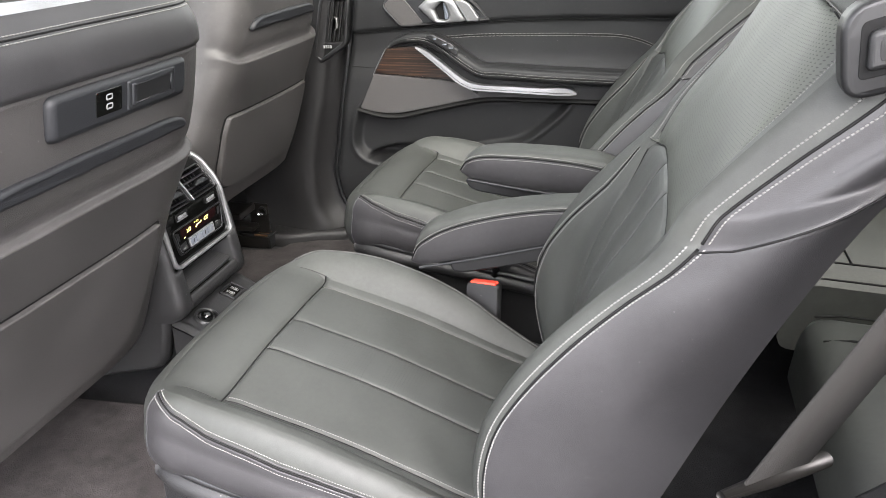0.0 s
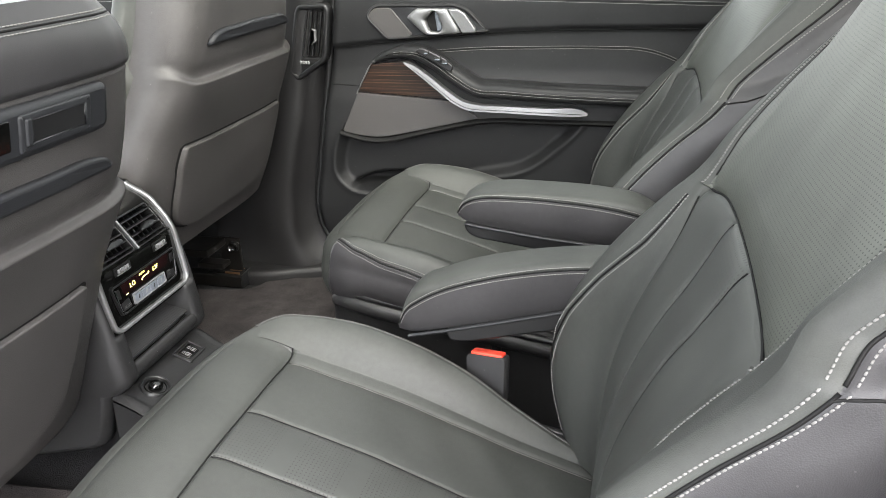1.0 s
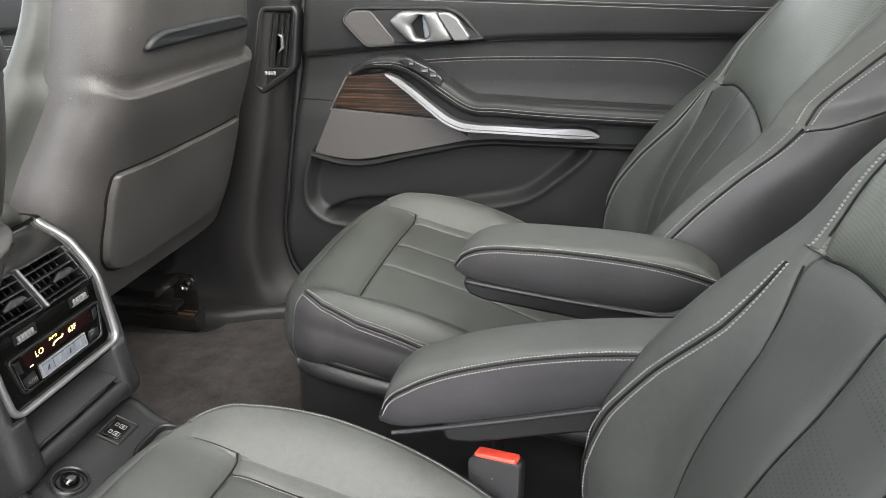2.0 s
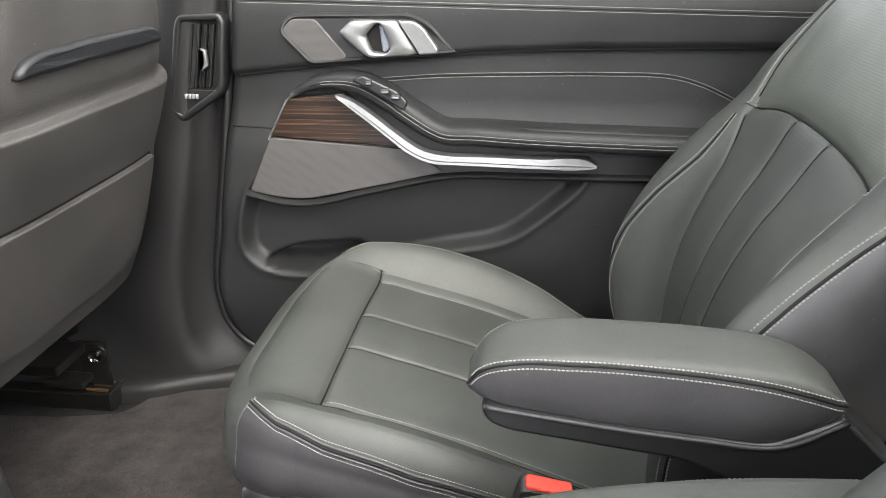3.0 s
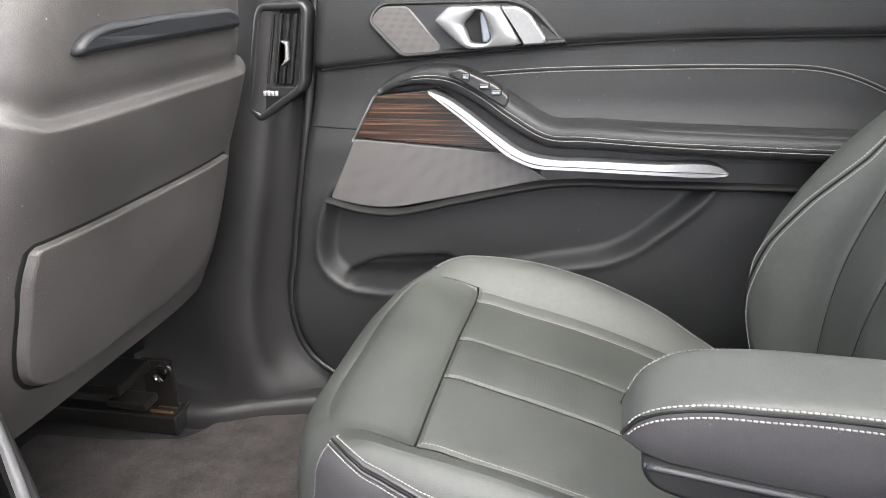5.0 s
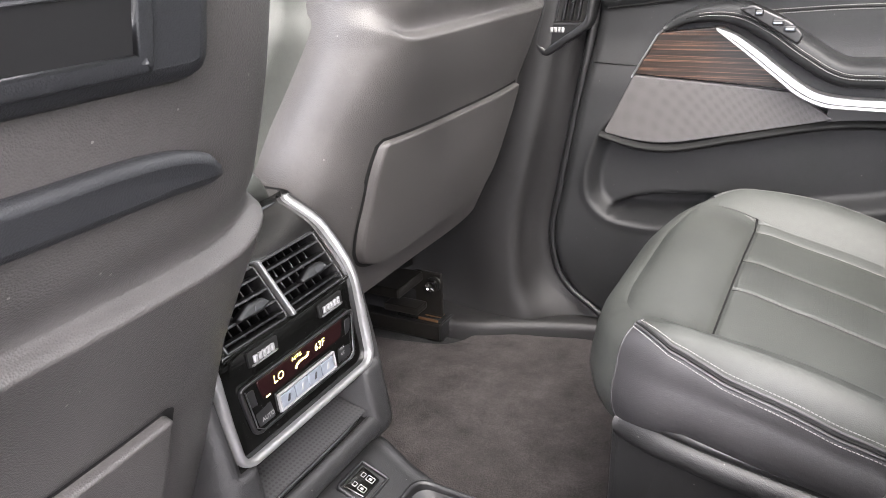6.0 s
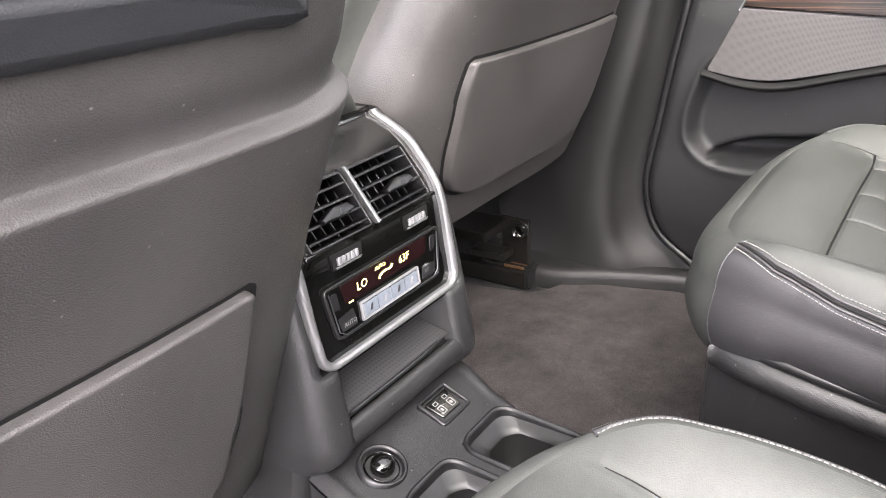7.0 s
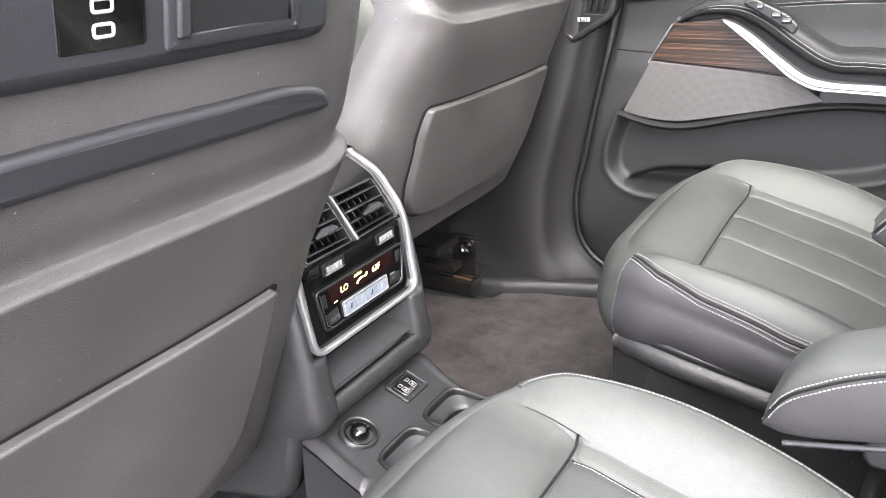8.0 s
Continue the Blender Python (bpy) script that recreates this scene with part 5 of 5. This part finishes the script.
        o = rounded([(lo - 0.0015, VLO - 0.0015), (hi + 0.0015, VLO - 0.0015), (hi + 0.0015, VHI + 0.0015), (lo - 0.0015, VHI + 0.0015)], 0.004)
        plate("throat", o, -0.034, -0.032, 0.0005, lay, DARK, v)
        plate("frame", o, -0.034, 0.001, 0.0008, lay, SMOOTH, v, hollow=0.0022)
        for k in range(4):
            z = 0.4825 + 0.0108 * k
            plate("slat", rounded([(lo + 0.001, z), (hi - 0.001, z), (hi - 0.001, z + 0.0020), (lo + 0.001, z + 0.0020)], 0.0006), -0.012, 0.0008, 0.0006, lay, VANE, v)
        for k in range(6):
            a = lo + 0.010 + 0.0125 * k
            plate("fin", [(a, VLO + 0.001), (a + 0.0016, VLO + 0.001), (a + 0.0016, VHI - 0.001), (a, VHI - 0.001)], -0.030, -0.014, 0.0004, lay, VANE, v)
        plate("tab", rounded([(c - 0.016, 0.4945), (c + 0.014, 0.4935), (c + 0.027, 0.4970), (c + 0.022, 0.5025), (c + 0.004, 0.5030), (c - 0.016, 0.4975)], 0.002), -0.004, 0.006, 0.002, lay, VANE, v)
        plate("tab_inlay", rounded([(c + 0.004, 0.4962), (c + 0.017, 0.4962), (c + 0.022, 0.5000), (c + 0.008, 0.5005)], 0.001), 0.005, 0.0066, 0.0004, lay, STRAP, v)
        w = -0.0525 if c < 0 else 0.0535
        plate("thumb_slot", rounded([(w - 0.0195, 0.4545), (w + 0.0195, 0.4545), (w + 0.0215, 0.4695), (w - 0.0195, 0.4695)], 0.003), -0.002, 0.001, 0.0005, lay, DARK, v)
        for k in range(5):
            a = w - 0.0140 + 0.0058 * k
            plate("thumb_rib", rounded([(a, 0.4575), (a + 0.0044, 0.4575), (a + 0.0044, 0.4650), (a, 0.4650)], 0.001), 0.0, 0.0035, 0.001, lay, RIB, v)
        plate("thumb_wedge", rounded([(w - 0.0165, 0.4548), (w + 0.0160, 0.4548), (w + 0.0185, 0.4568), (w - 0.0165, 0.4568)], 0.0006), 0.0, 0.0030, 0.0006, lay, SATIN, v)
    plate("divider", rounded([(-0.0086, 0.4765), (-0.0040, 0.4765), (-0.0040, 0.5265), (-0.0086, 0.5265)], 0.0012), -0.002, 0.009, 0.0015, lay, BLADE, con)
    plate("ledge", rounded([(-0.098, 0.4715), (0.098, 0.4715), (0.098, 0.4762), (-0.098, 0.4762)], 0.002), -0.004, 0.002, 0.0015, lay, GLOSS, con)
    # climate panel
    cp = new("climate_panel")
    cp.parent = con
    o = rounded([(-0.081, 0.388), (0.081, 0.388), (0.090, 0.442), (-0.090, 0.442)], 0.009)
    plate("housing", o, -0.003, 0.0025, 0.001, lay, SMOOTH, cp, hollow=0.003)
    plate("glass", inset(o, 0.0025), -0.003, 0.0008, 0.0005, lay, GLOSS, cp)
    o = rounded([(-0.062, 0.4135), (0.062, 0.4135), (0.067, 0.4385), (-0.067, 0.4385)], 0.003)
    plate("display", o, 0.0, 0.0012, 0.0004, lay, DISPLAY, cp)
    for sd in (-1, 1):
        plate("side_key", rounded([(sd * 0.052, 0.394), (sd * 0.074, 0.394), (sd * 0.077, 0.411), (sd * 0.054, 0.411)], 0.002), 0.0, 0.0015, 0.0004, lay, SMOOTH, cp)
        plate("side_key", rounded([(sd * 0.070, 0.4145), (sd * 0.079, 0.4145), (sd * 0.083, 0.434), (sd * 0.073, 0.434)], 0.002), 0.0, 0.0015, 0.0004, lay, SMOOTH, cp)
    for k in range(4):
        a = -0.0425 + 0.0214 * k
        plate("button", rounded([(a, 0.3945), (a + 0.0202, 0.3945), (a + 0.0202, 0.4085), (a, 0.4085)], 0.0012), 0.0, 0.0040, 0.001, lay, BUTTON, cp)
        m = a + 0.0101
        plate("key_symbol", rounded([(m - 0.003, 0.3985), (m + 0.001, 0.3985), (m + 0.003, 0.4050), (m + 0.0005, 0.4050)], 0.0008), 0.0040, 0.0044, 0.0002, lay, PRINT if k % 2 else STRAP, cp)
    plate("key_rim", rounded([(-0.0455, 0.3925), (0.0455, 0.3925), (0.0455, 0.4120), (-0.0455, 0.4120)], 0.0015), 0.0, 0.0044, 0.0006, lay, RIB, cp, hollow=0.0026)
    flow = smooth_line([(-0.013, 0.4225), (-0.011, 0.4255), (-0.004, 0.4275), (0.006, 0.4275), (0.008, 0.4305)], 14)
    tube("airflow_symbol", [lay(a, b, 0.0018) for a, b in flow], 0.0009, LIT, cp, sides=5)
    plate("lit_mark", rounded([(-0.0585, 0.4165), (-0.0520, 0.4165), (-0.0520, 0.4180), (-0.0585, 0.4180)], 0.0004), 0.001, 0.0016, 0.0002, lay, LIT, cp)
    tube("panel_edge", [lay(a, b, 0.0026) for a, b in [(-0.084, 0.436), (-0.078, 0.396), (-0.070, 0.3905), (0.070, 0.3905), (0.078, 0.396), (0.084, 0.436)]], 0.0007, BLADE, cp, sides=5)
    return con, lay


centre_console, con_lay = console()


def lettering(name, body, size, lay, a, b, h, mat, parent):
    """Built-in letters turned to a mesh and laid on a face."""
    cu = bpy.data.curves.new(name, "FONT")
    cu.body, cu.size, cu.align_x, cu.align_y, cu.extrude, cu.resolution_u = body, size, "CENTER", "CENTER", 0.0, 2
    ob = bpy.data.objects.new(name, cu)
    scene.collection.objects.link(ob)
    dg = bpy.context.evaluated_depsgraph_get()
    me = bpy.data.meshes.new_from_object(ob.evaluated_get(dg))
    bpy.data.objects.remove(ob)
    for v in me.vertices:
        v.co = Vector(lay(a + v.co.x, b + v.co.y, h))
    me.materials.append(mat)
    t = new(name, me)
    t.parent = parent
    return t


for txt, size, a, b in (("LO", 0.0120, -0.038, 0.4275), ("AUTO", 0.0056, -0.010, 0.4345), ("63F", 0.0115, 0.027, 0.4285)):
    lettering("digits", txt, size, con_lay, a, b, 0.0016, LIT, centre_console)
for txt, size, a, b in (("AUTO", 0.0062, -0.061, 0.399), ("MAX", 0.0048, 0.061, 0.407), ("A/C", 0.0048, 0.061, 0.401)):
    lettering("key_print", txt, size, con_lay, a, b, 0.0016, PRINT, centre_console)


def console_tail():
    """Storage slot, ledge with sockets, and the cup holders behind it."""
    con = centre_console
    # slot under the display
    P = np.array([[(x, y, z) for y in np.linspace(-0.0885, 0.0885, 7)] for x, z in ((-0.343, 0.3655), (-0.40, 0.374), (-0.425, 0.376), (-0.43, 0.355))])
    sheet("slot_roof", P, DARK, con)
    P = np.array([[(x, y, z) for y in np.linspace(-0.087, 0.087, 7)] for x, z in ((-0.43, 0.335), (-0.40, 0.328), (-0.36, 0.3185), (-0.3435, 0.3152))])
    sheet("slot_mat", P, RUBBER, con, "dotted rubber slot mat")
    tube("mat_edge", [(-0.3425 - 0.010 * (y / 0.087) ** 4 * (y > 0), y, 0.3134) for y in np.linspace(-0.087, 0.087, 20)], 0.0026, SMOOTH, con)
    # Near-black sheet stands for the shade between mat and lip.
    P = np.array([[(x, y, z) for y in np.linspace(-0.0885, 0.0885, 5)] for x, z in ((-0.36, 0.311), (-0.350, 0.303), (-0.346, 0.304))])
    sheet("slot_gap_shade", P, DARK, con)
    lip = smooth_line([(-0.348, 0.302), (-0.343, 0.3068), (-0.337, 0.3063), (-0.333, 0.301), (-0.331, 0.293), (-0.334, 0.284), (-0.343, 0.273), (-0.358, 0.262)], 26)
    P = np.stack([np.stack([lip[:, 0], np.full(26, y), lip[:, 1]], -1) for y in np.linspace(-0.093, 0.093, 9)], 1)
    sheet("slot_lip", P, PLASTIC, con)
    # ledge
    led = smooth_line([(-0.365, 0.264), (-0.335, 0.258), (-0.30, 0.2475), (-0.26, 0.240), (-0.20, 0.236), (-0.14, 0.235), (-0.115, 0.226), (-0.105, 0.20), (-0.10, 0.07)], 150)
    ys = np.linspace(-1, 1, 61)

    def wide(x):
        return np.interp(x, [-0.365, -0.345, -0.30, -0.25, 0.3], [0.126, 0.126, 0.122, 0.120, 0.115])

    def mid(x):
        return np.interp(x, [-0.365, -0.345, -0.30, -0.25, 0.3], [0.0, -0.003, -0.014, -0.024, -0.024])
    cups = ((-0.2825, -0.17, -0.001, 0.089), (-0.2825, -0.17, -0.101, -0.013))
    P = []
    for x, z in led:
        P.append([(x, mid(x) + wide(x) * t, z - 0.012 * abs(t) ** 14 + 0.004 * min(1.0, max(0.0, (abs(t) - 0.84) / 0.06)) * (x < -0.27)) for t in ys])
    P = np.array(P)
    # openings for the two cup holders are left free
    n, m = P.shape[:2]
    F = grid_faces(n, m)
    C = P.reshape(-1, 3)[F].mean(1)
    keep = np.ones(len(F), bool)
    for x0, x1, y0, y1 in cups:
        keep &= ~((C[:, 0] > x0 + 0.005) & (C[:, 0] < x1 - 0.005) & (C[:, 1] > y0 + 0.005) & (C[:, 1] < y1 - 0.005))
    mesh("ledge_panel", P.reshape(-1, 3).tolist(), F[keep].tolist(), PLASTIC, con, "grained plastic ledge")
    for sd in (-1, 1):
        Q = np.array([[(x, mid(x) + sd * wide(x) * k, z - 0.012 - dz) for k, dz in ((1.0, 0.0), (1.02, 0.05), (1.04, 0.19))] for x, z in led[led[:, 0] < -0.13]])
        sheet("ledge_flank", Q, PLASTIC, con)
    flat_led = led[led[:, 0] < -0.13]
    ltop = spline(flat_led[:, 0], flat_led[:, 1])
    for x0, x1, y0, y1 in cups:
        cp = new("cup_holder")
        cp.parent = con
        o = rounded([(x0, y0), (x1, y0), (x1, y1), (x0, y1)], 0.026, 8)
        on = lambda a, b, h: (a, b, float(ltop(a)) + h)
        plate("rim", o, -0.05, 0.0035, 0.003, on, SMOOTH, cp, "smooth raised rim", hollow=0.006)
        q = inset(o, 0.005)
        c = q.mean(0)
        ang = np.arctan2(q[:, 1] - c[1], q[:, 0] - c[0])
        ring = lambda r: c + r * np.stack([np.cos(ang), np.sin(ang)], 1)
        W = np.array([[(*p, z) for p in np.vstack([e, e[:1]])] for e, z in ((q, 0.2355), (q * 0.35 + ring(0.0385) * 0.65, 0.2285), (ring(0.0385), 0.226), (ring(0.0370), 0.2235), (ring(0.0345), 0.165), (ring(0.001), 0.163))])
        sheet("ramp", W[:4], SMOOTH, cp)
        # Darker than the ramp: the well's shade is put into its colour.
        sheet("well", W[3:], DARK, cp, "cup well coloured near black for its shade")
    # charging socket plate
    us = new("charging_port")
    us.parent = con

    def slope(a, b, h):
        return (-0.323 + b * 0.93 + h * 0.36, 0.040 + a, 0.2555 - b * 0.36 + h * 0.93)
    o = rounded([(-0.026, -0.020), (0.026, -0.020), (0.026, 0.020), (-0.026, 0.020)], 0.005)
    plate("frame", o, -0.006, 0.003, 0.0015, slope, SMOOTH, us, hollow=0.004)
    plate("plate", rounded([(-0.019, -0.013), (0.019, -0.013), (0.016, 0.012), (-0.016, 0.012)], 0.003), -0.004, 0.0015, 0.001, slope, GLOSS, us)
    for c in (-0.0085, 0.0085):
        plate("port", rounded([(c - 0.0042, -0.0015), (c + 0.0042, -0.0015), (c + 0.0042, 0.0085), (c - 0.0042, 0.0085)], 0.002), 0.001, 0.0022, 0.0003, slope, PRINT, us, hollow=0.0010)
        plate("port_tongue", rounded([(c - 0.0016, 0.0015), (c + 0.0016, 0.0015), (c + 0.0016, 0.0055), (c - 0.0016, 0.0055)], 0.001), 0.001, 0.0020, 0.0003, slope, PRINT, us)
        plate("plug_symbol", rounded([(c - 0.0034, -0.0085), (c + 0.0034, -0.0085), (c + 0.0034, -0.0035), (c - 0.0034, -0.0035)], 0.001), 0.001, 0.0020, 0.0003, slope, PRINT, us, hollow=0.0009)
    # power socket with its round cap
    so = new("power_socket")
    so.parent = con

    def disc(r, h):
        return [(-0.318 + 1.2 * r * np.cos(q) * 0.93 + h * 0.35, -0.074 + 1.2 * r * np.sin(q), 0.2545 - 1.2 * r * np.cos(q) * 0.36 + h * 0.93) for q in np.linspace(0, 2 * np.pi, 33)]
    sheet("ring", np.array([disc(r, h) for r, h in ((0.0215, -0.002), (0.0205, 0.004), (0.0185, 0.005), (0.0170, 0.001), (0.0165, -0.004))]), SMOOTH, so)
    sheet("chrome_ring", np.array([disc(r, h) for r, h in ((0.0152, -0.002), (0.0150, 0.0012), (0.0143, 0.0012), (0.0138, -0.003), (0.001, -0.003))]), GLOSS, so)
    sheet("cap", np.array([disc(r, h) for r, h in ((0.0100, -0.003), (0.0102, 0.004), (0.0090, 0.0085), (0.0052, 0.0112), (0.0005, 0.012))]), GLOSS, so, "domed black cap")


console_tail()

# ---------------------------------------------------------------- belts
def buckle(at, turn):
    b = thing("seat_belt_buckle", at, "black seat belt buckle with red release button", "belt buckle", "chair buckles")
    b.rotation_euler = tuple(radians(v) for v in turn)
    o = rounded([(-0.027, -0.07), (0.027, -0.07), (0.029, 0.0), (-0.029, 0.0)], 0.008)
    plate("housing", o, -0.013, 0.013, 0.005, lambda a, c, h: (a, h, c), PLASTIC, b)
    plate("release_button", rounded([(-0.024, -0.009), (0.024, -0.009), (0.024, 0.009), (-0.024, 0.009)], 0.004), -0.002, 0.004, 0.002, lambda a, c, h: (a, c - 0.001, h), RED, b, "bright red push button")
    tube("stalk", [(0.0, 0, -0.06), (0.004, 0.0, -0.12), (0.02, 0.0, -0.20)], 0.010, SMOOTH, b)
    return b


buckle((0.260, -0.112, 0.404), (-10, -4, -12))
buckle((0.257, 0.104, 0.403), (8, 14, 6))


def shoulder_belt():
    s = thing("seat_belt", (0, 0, 0), "dark seat belt webbing running down to its sill anchor", "seat belt")
    a, b = Vector((0.630, -0.74, 0.573)), Vector((0.775, -0.745, 0.92))
    d = (b - a).normalized()
    wv = Vector((0.027, 0.026, -0.006))
    th = d.cross(wv).normalized() * 0.0012
    n = 40
    rows = []
    for i in range(n):
        c = a.lerp(b, i / (n - 1))
        rows.append([c - wv + th, c + wv + th, c + wv - th, c - wv - th, c - wv + th])
    sheet("webbing", np.array([[tuple(q) for q in r] for r in rows]), BELT, s)
    e = np.array([tuple(a.lerp(b, t) - wv * 0.96 + th * 1.2) for t in np.linspace(0, 1, 60)])
    tube("woven_edge", e, 0.0010, BELT, s, sides=6)
    tube("anchor_bar", [tuple(a - wv * 1.6 - d * 0.004), tuple(a - d * 0.002), tuple(a + wv * 1.8)], [0.0045, 0.0075, 0.007], RAIL, s, "dull steel anchor bar", sides=12)
    return s


shoulder_belt()

# ---------------------------------------------------------------- third row, behind the near chair
def third_row():
    b = thing("third_row_bench", (0, 0, 0), "black leather third-row bench in shade", "car seat")
    for yc in (-0.33, 0.33):
        pr = rounded([(0.77, 0.25), (0.78, 0.385), (1.32, 0.36), (1.32, 0.24)], [0.03, 0.05, 0.03, 0.03])
        plate("cushion", pr, -0.29, 0.29, 0.05, lambda a, c, h: (a, yc + h, c), LEATHER, b)
        for off in (-0.26, -0.18, 0.18, 0.26):
            tube("seam", [(x, yc + off, z) for x, z in ((0.80, 0.3775), (0.84, 0.3835), (1.24, 0.3660))], 0.0022, DARK, b, sides=6)
        tube("cross_seam", [(0.90, yc - 0.18, 0.3805), (0.90, yc + 0.18, 0.3805)], 0.0022, DARK, b, sides=6)
        pr = rounded([(1.24, 0.34), (1.36, 0.93), (1.52, 0.95), (1.44, 0.32)], 0.05)
        plate("backrest", pr, -0.29, 0.29, 0.05, lambda a, c, h: (a, yc + h, c), LEATHER, b)
    return b


third_row()

# ---------------------------------------------------------------- body shell closes the cabin
def shell():
    sh = thing("car_body", (0, 0, 0), "car body shell with unseen roof, posts and glass that shape the light", "car body", kind="structure")
    # far side below the windows, beyond the doors
    box("far_side", (-2.0, 0.845, 0.0), (1.9, 0.90, 0.84), BODY, sh)
    # cut down to the sill so that more light comes in at the front
    box("near_front_side", (-2.0, -0.90, 0.0), (-0.42, -0.84, 0.12), BODY, sh)
    plate("near_rear_side", rounded([(0.62, 0.0), (0.61, 0.49), (0.66, 0.548), (0.72, 0.608), (0.9, 0.80), (1.0, 0.85), (1.9, 0.85), (1.9, 0.0)], 0.02), 0.745, 0.90, 0.012, lambda a, b, h: (a, -1.645 + h, b), PLASTIC, sh)
    box("near_sill", (-0.42, -0.90, -0.05), (0.72, -0.74, 0.09), PLASTIC, sh, bevel=0.02)
    for y in (-0.80, 0.80):
        box("roof_rail", (-1.0, y - 0.07, 1.20), (1.8, y + 0.07, 1.28), LINER, sh, bevel=0.02)
        box("centre_post", (-0.36, y - 0.03, 0.84), (-0.26, y + 0.05, 1.22), LINER, sh, bevel=0.02)
        box("rear_post", (0.86, y - 0.03, 0.84), (1.05, y + 0.05, 1.22), LINER, sh, bevel=0.02)
    # unseen roof; its edges are set by how much light should enter
    box("roof_front", (-1.0, -0.74, 1.24), (-0.90, 0.74, 1.29), LINER, sh)
    box("roof_rear", (0.60, -0.74, 1.24), (0.76, 0.74, 1.29), LINER, sh)
    box("roof_tail", (1.50, -0.74, 1.24), (1.8, 0.74, 1.29), LINER, sh)
    # added pane, out of view, that lets light onto the third row
    box("rear_roof_light_pane", (0.75, -0.735, 1.262), (1.51, 0.735, 1.267), TINT, sh, "unseen rear roof pane, added to light the third row", bevel=0)
    pane = box("roof_tint_pane", (-0.91, -0.735, 1.262), (0.61, 0.735, 1.267), TINT, sh, "unseen roof pane, tinted for greenish light from above", bevel=0)
    # added panes, out of view, that dim light from the rear and far side
    for y in (-0.815, 0.815):
        box("quarter_dimming_pane", (1.05, y - 0.0025, 0.845), (1.75, y + 0.0025, 1.205), REAR_DIM, sh, "unseen dark pane, added to dim light from the rear", bevel=0)
    box("door_dimming_pane", (-0.26, 0.8125, 0.845), (0.86, 0.8175, 1.205), SIDEGLASS, sh, "unseen pane, tinted to dim light from the far side", bevel=0)
    box("tail_dimming_pane", (1.80, -0.74, 0.90), (1.805, 0.74, 1.245), REAR_DIM, sh, "unseen dark pane, added to dim light from the rear", bevel=0)
    box("roof_skin", (1.50, -0.86, 1.292), (1.85, 0.86, 1.306), BODY, sh, "painted roof panel", bevel=0.004)
    box("tail", (1.75, -0.84, 0.0), (1.85, 0.84, 0.90), PLASTIC, sh)
    box("dashboard", (-1.75, -0.80, 0.2), (-1.35, 0.80, 0.76), PLASTIC, sh, bevel=0.06)
    return sh


shell()
ground = tagged(sheet("ground", np.array([[(x, y, -0.45) for x in (-400, -3, 3, 400)] for y in (-400, -3, 3, 400)]), plain("asphalt", (0.09, 0.09, 0.09), 0.9, scale=8)), "grey asphalt parking ground", "ground", kind="structure")


def release_lever():
    lv = thing("fold_lever", (0, -0.379, 0), "black plastic fold lever set into the chair's shoulder", "lever")
    lay = lambda a, b, h: (a, -0.243 - h - 0.10 * max(0.0, 0.70 - a), b)
    o = rounded([(0.652, 0.853), (0.80, 0.90), (0.80, 0.985), (0.640, 0.925)], 0.022)
    plate("escutcheon", o, -0.02, 0.004, 0.004, lay, SMOOTH, lv)
    o = rounded([(0.660, 0.872), (0.79, 0.912), (0.79, 0.962), (0.655, 0.916)], 0.006)
    plate("slot", o, 0.001, 0.0052, 0.0005, lay, DARK, lv)
    plate("paddle", rounded([(0.664, 0.880), (0.79, 0.917), (0.79, 0.957), (0.661, 0.910)], 0.006), 0.004, 0.013, 0.004, lay, PLASTIC, lv)
    plate("finger_dip", rounded([(0.671, 0.888), (0.78, 0.921), (0.78, 0.948), (0.668, 0.906)], 0.005), 0.012, 0.0136, 0.0006, lay, SMOOTH, lv)
    return lv


release_lever()
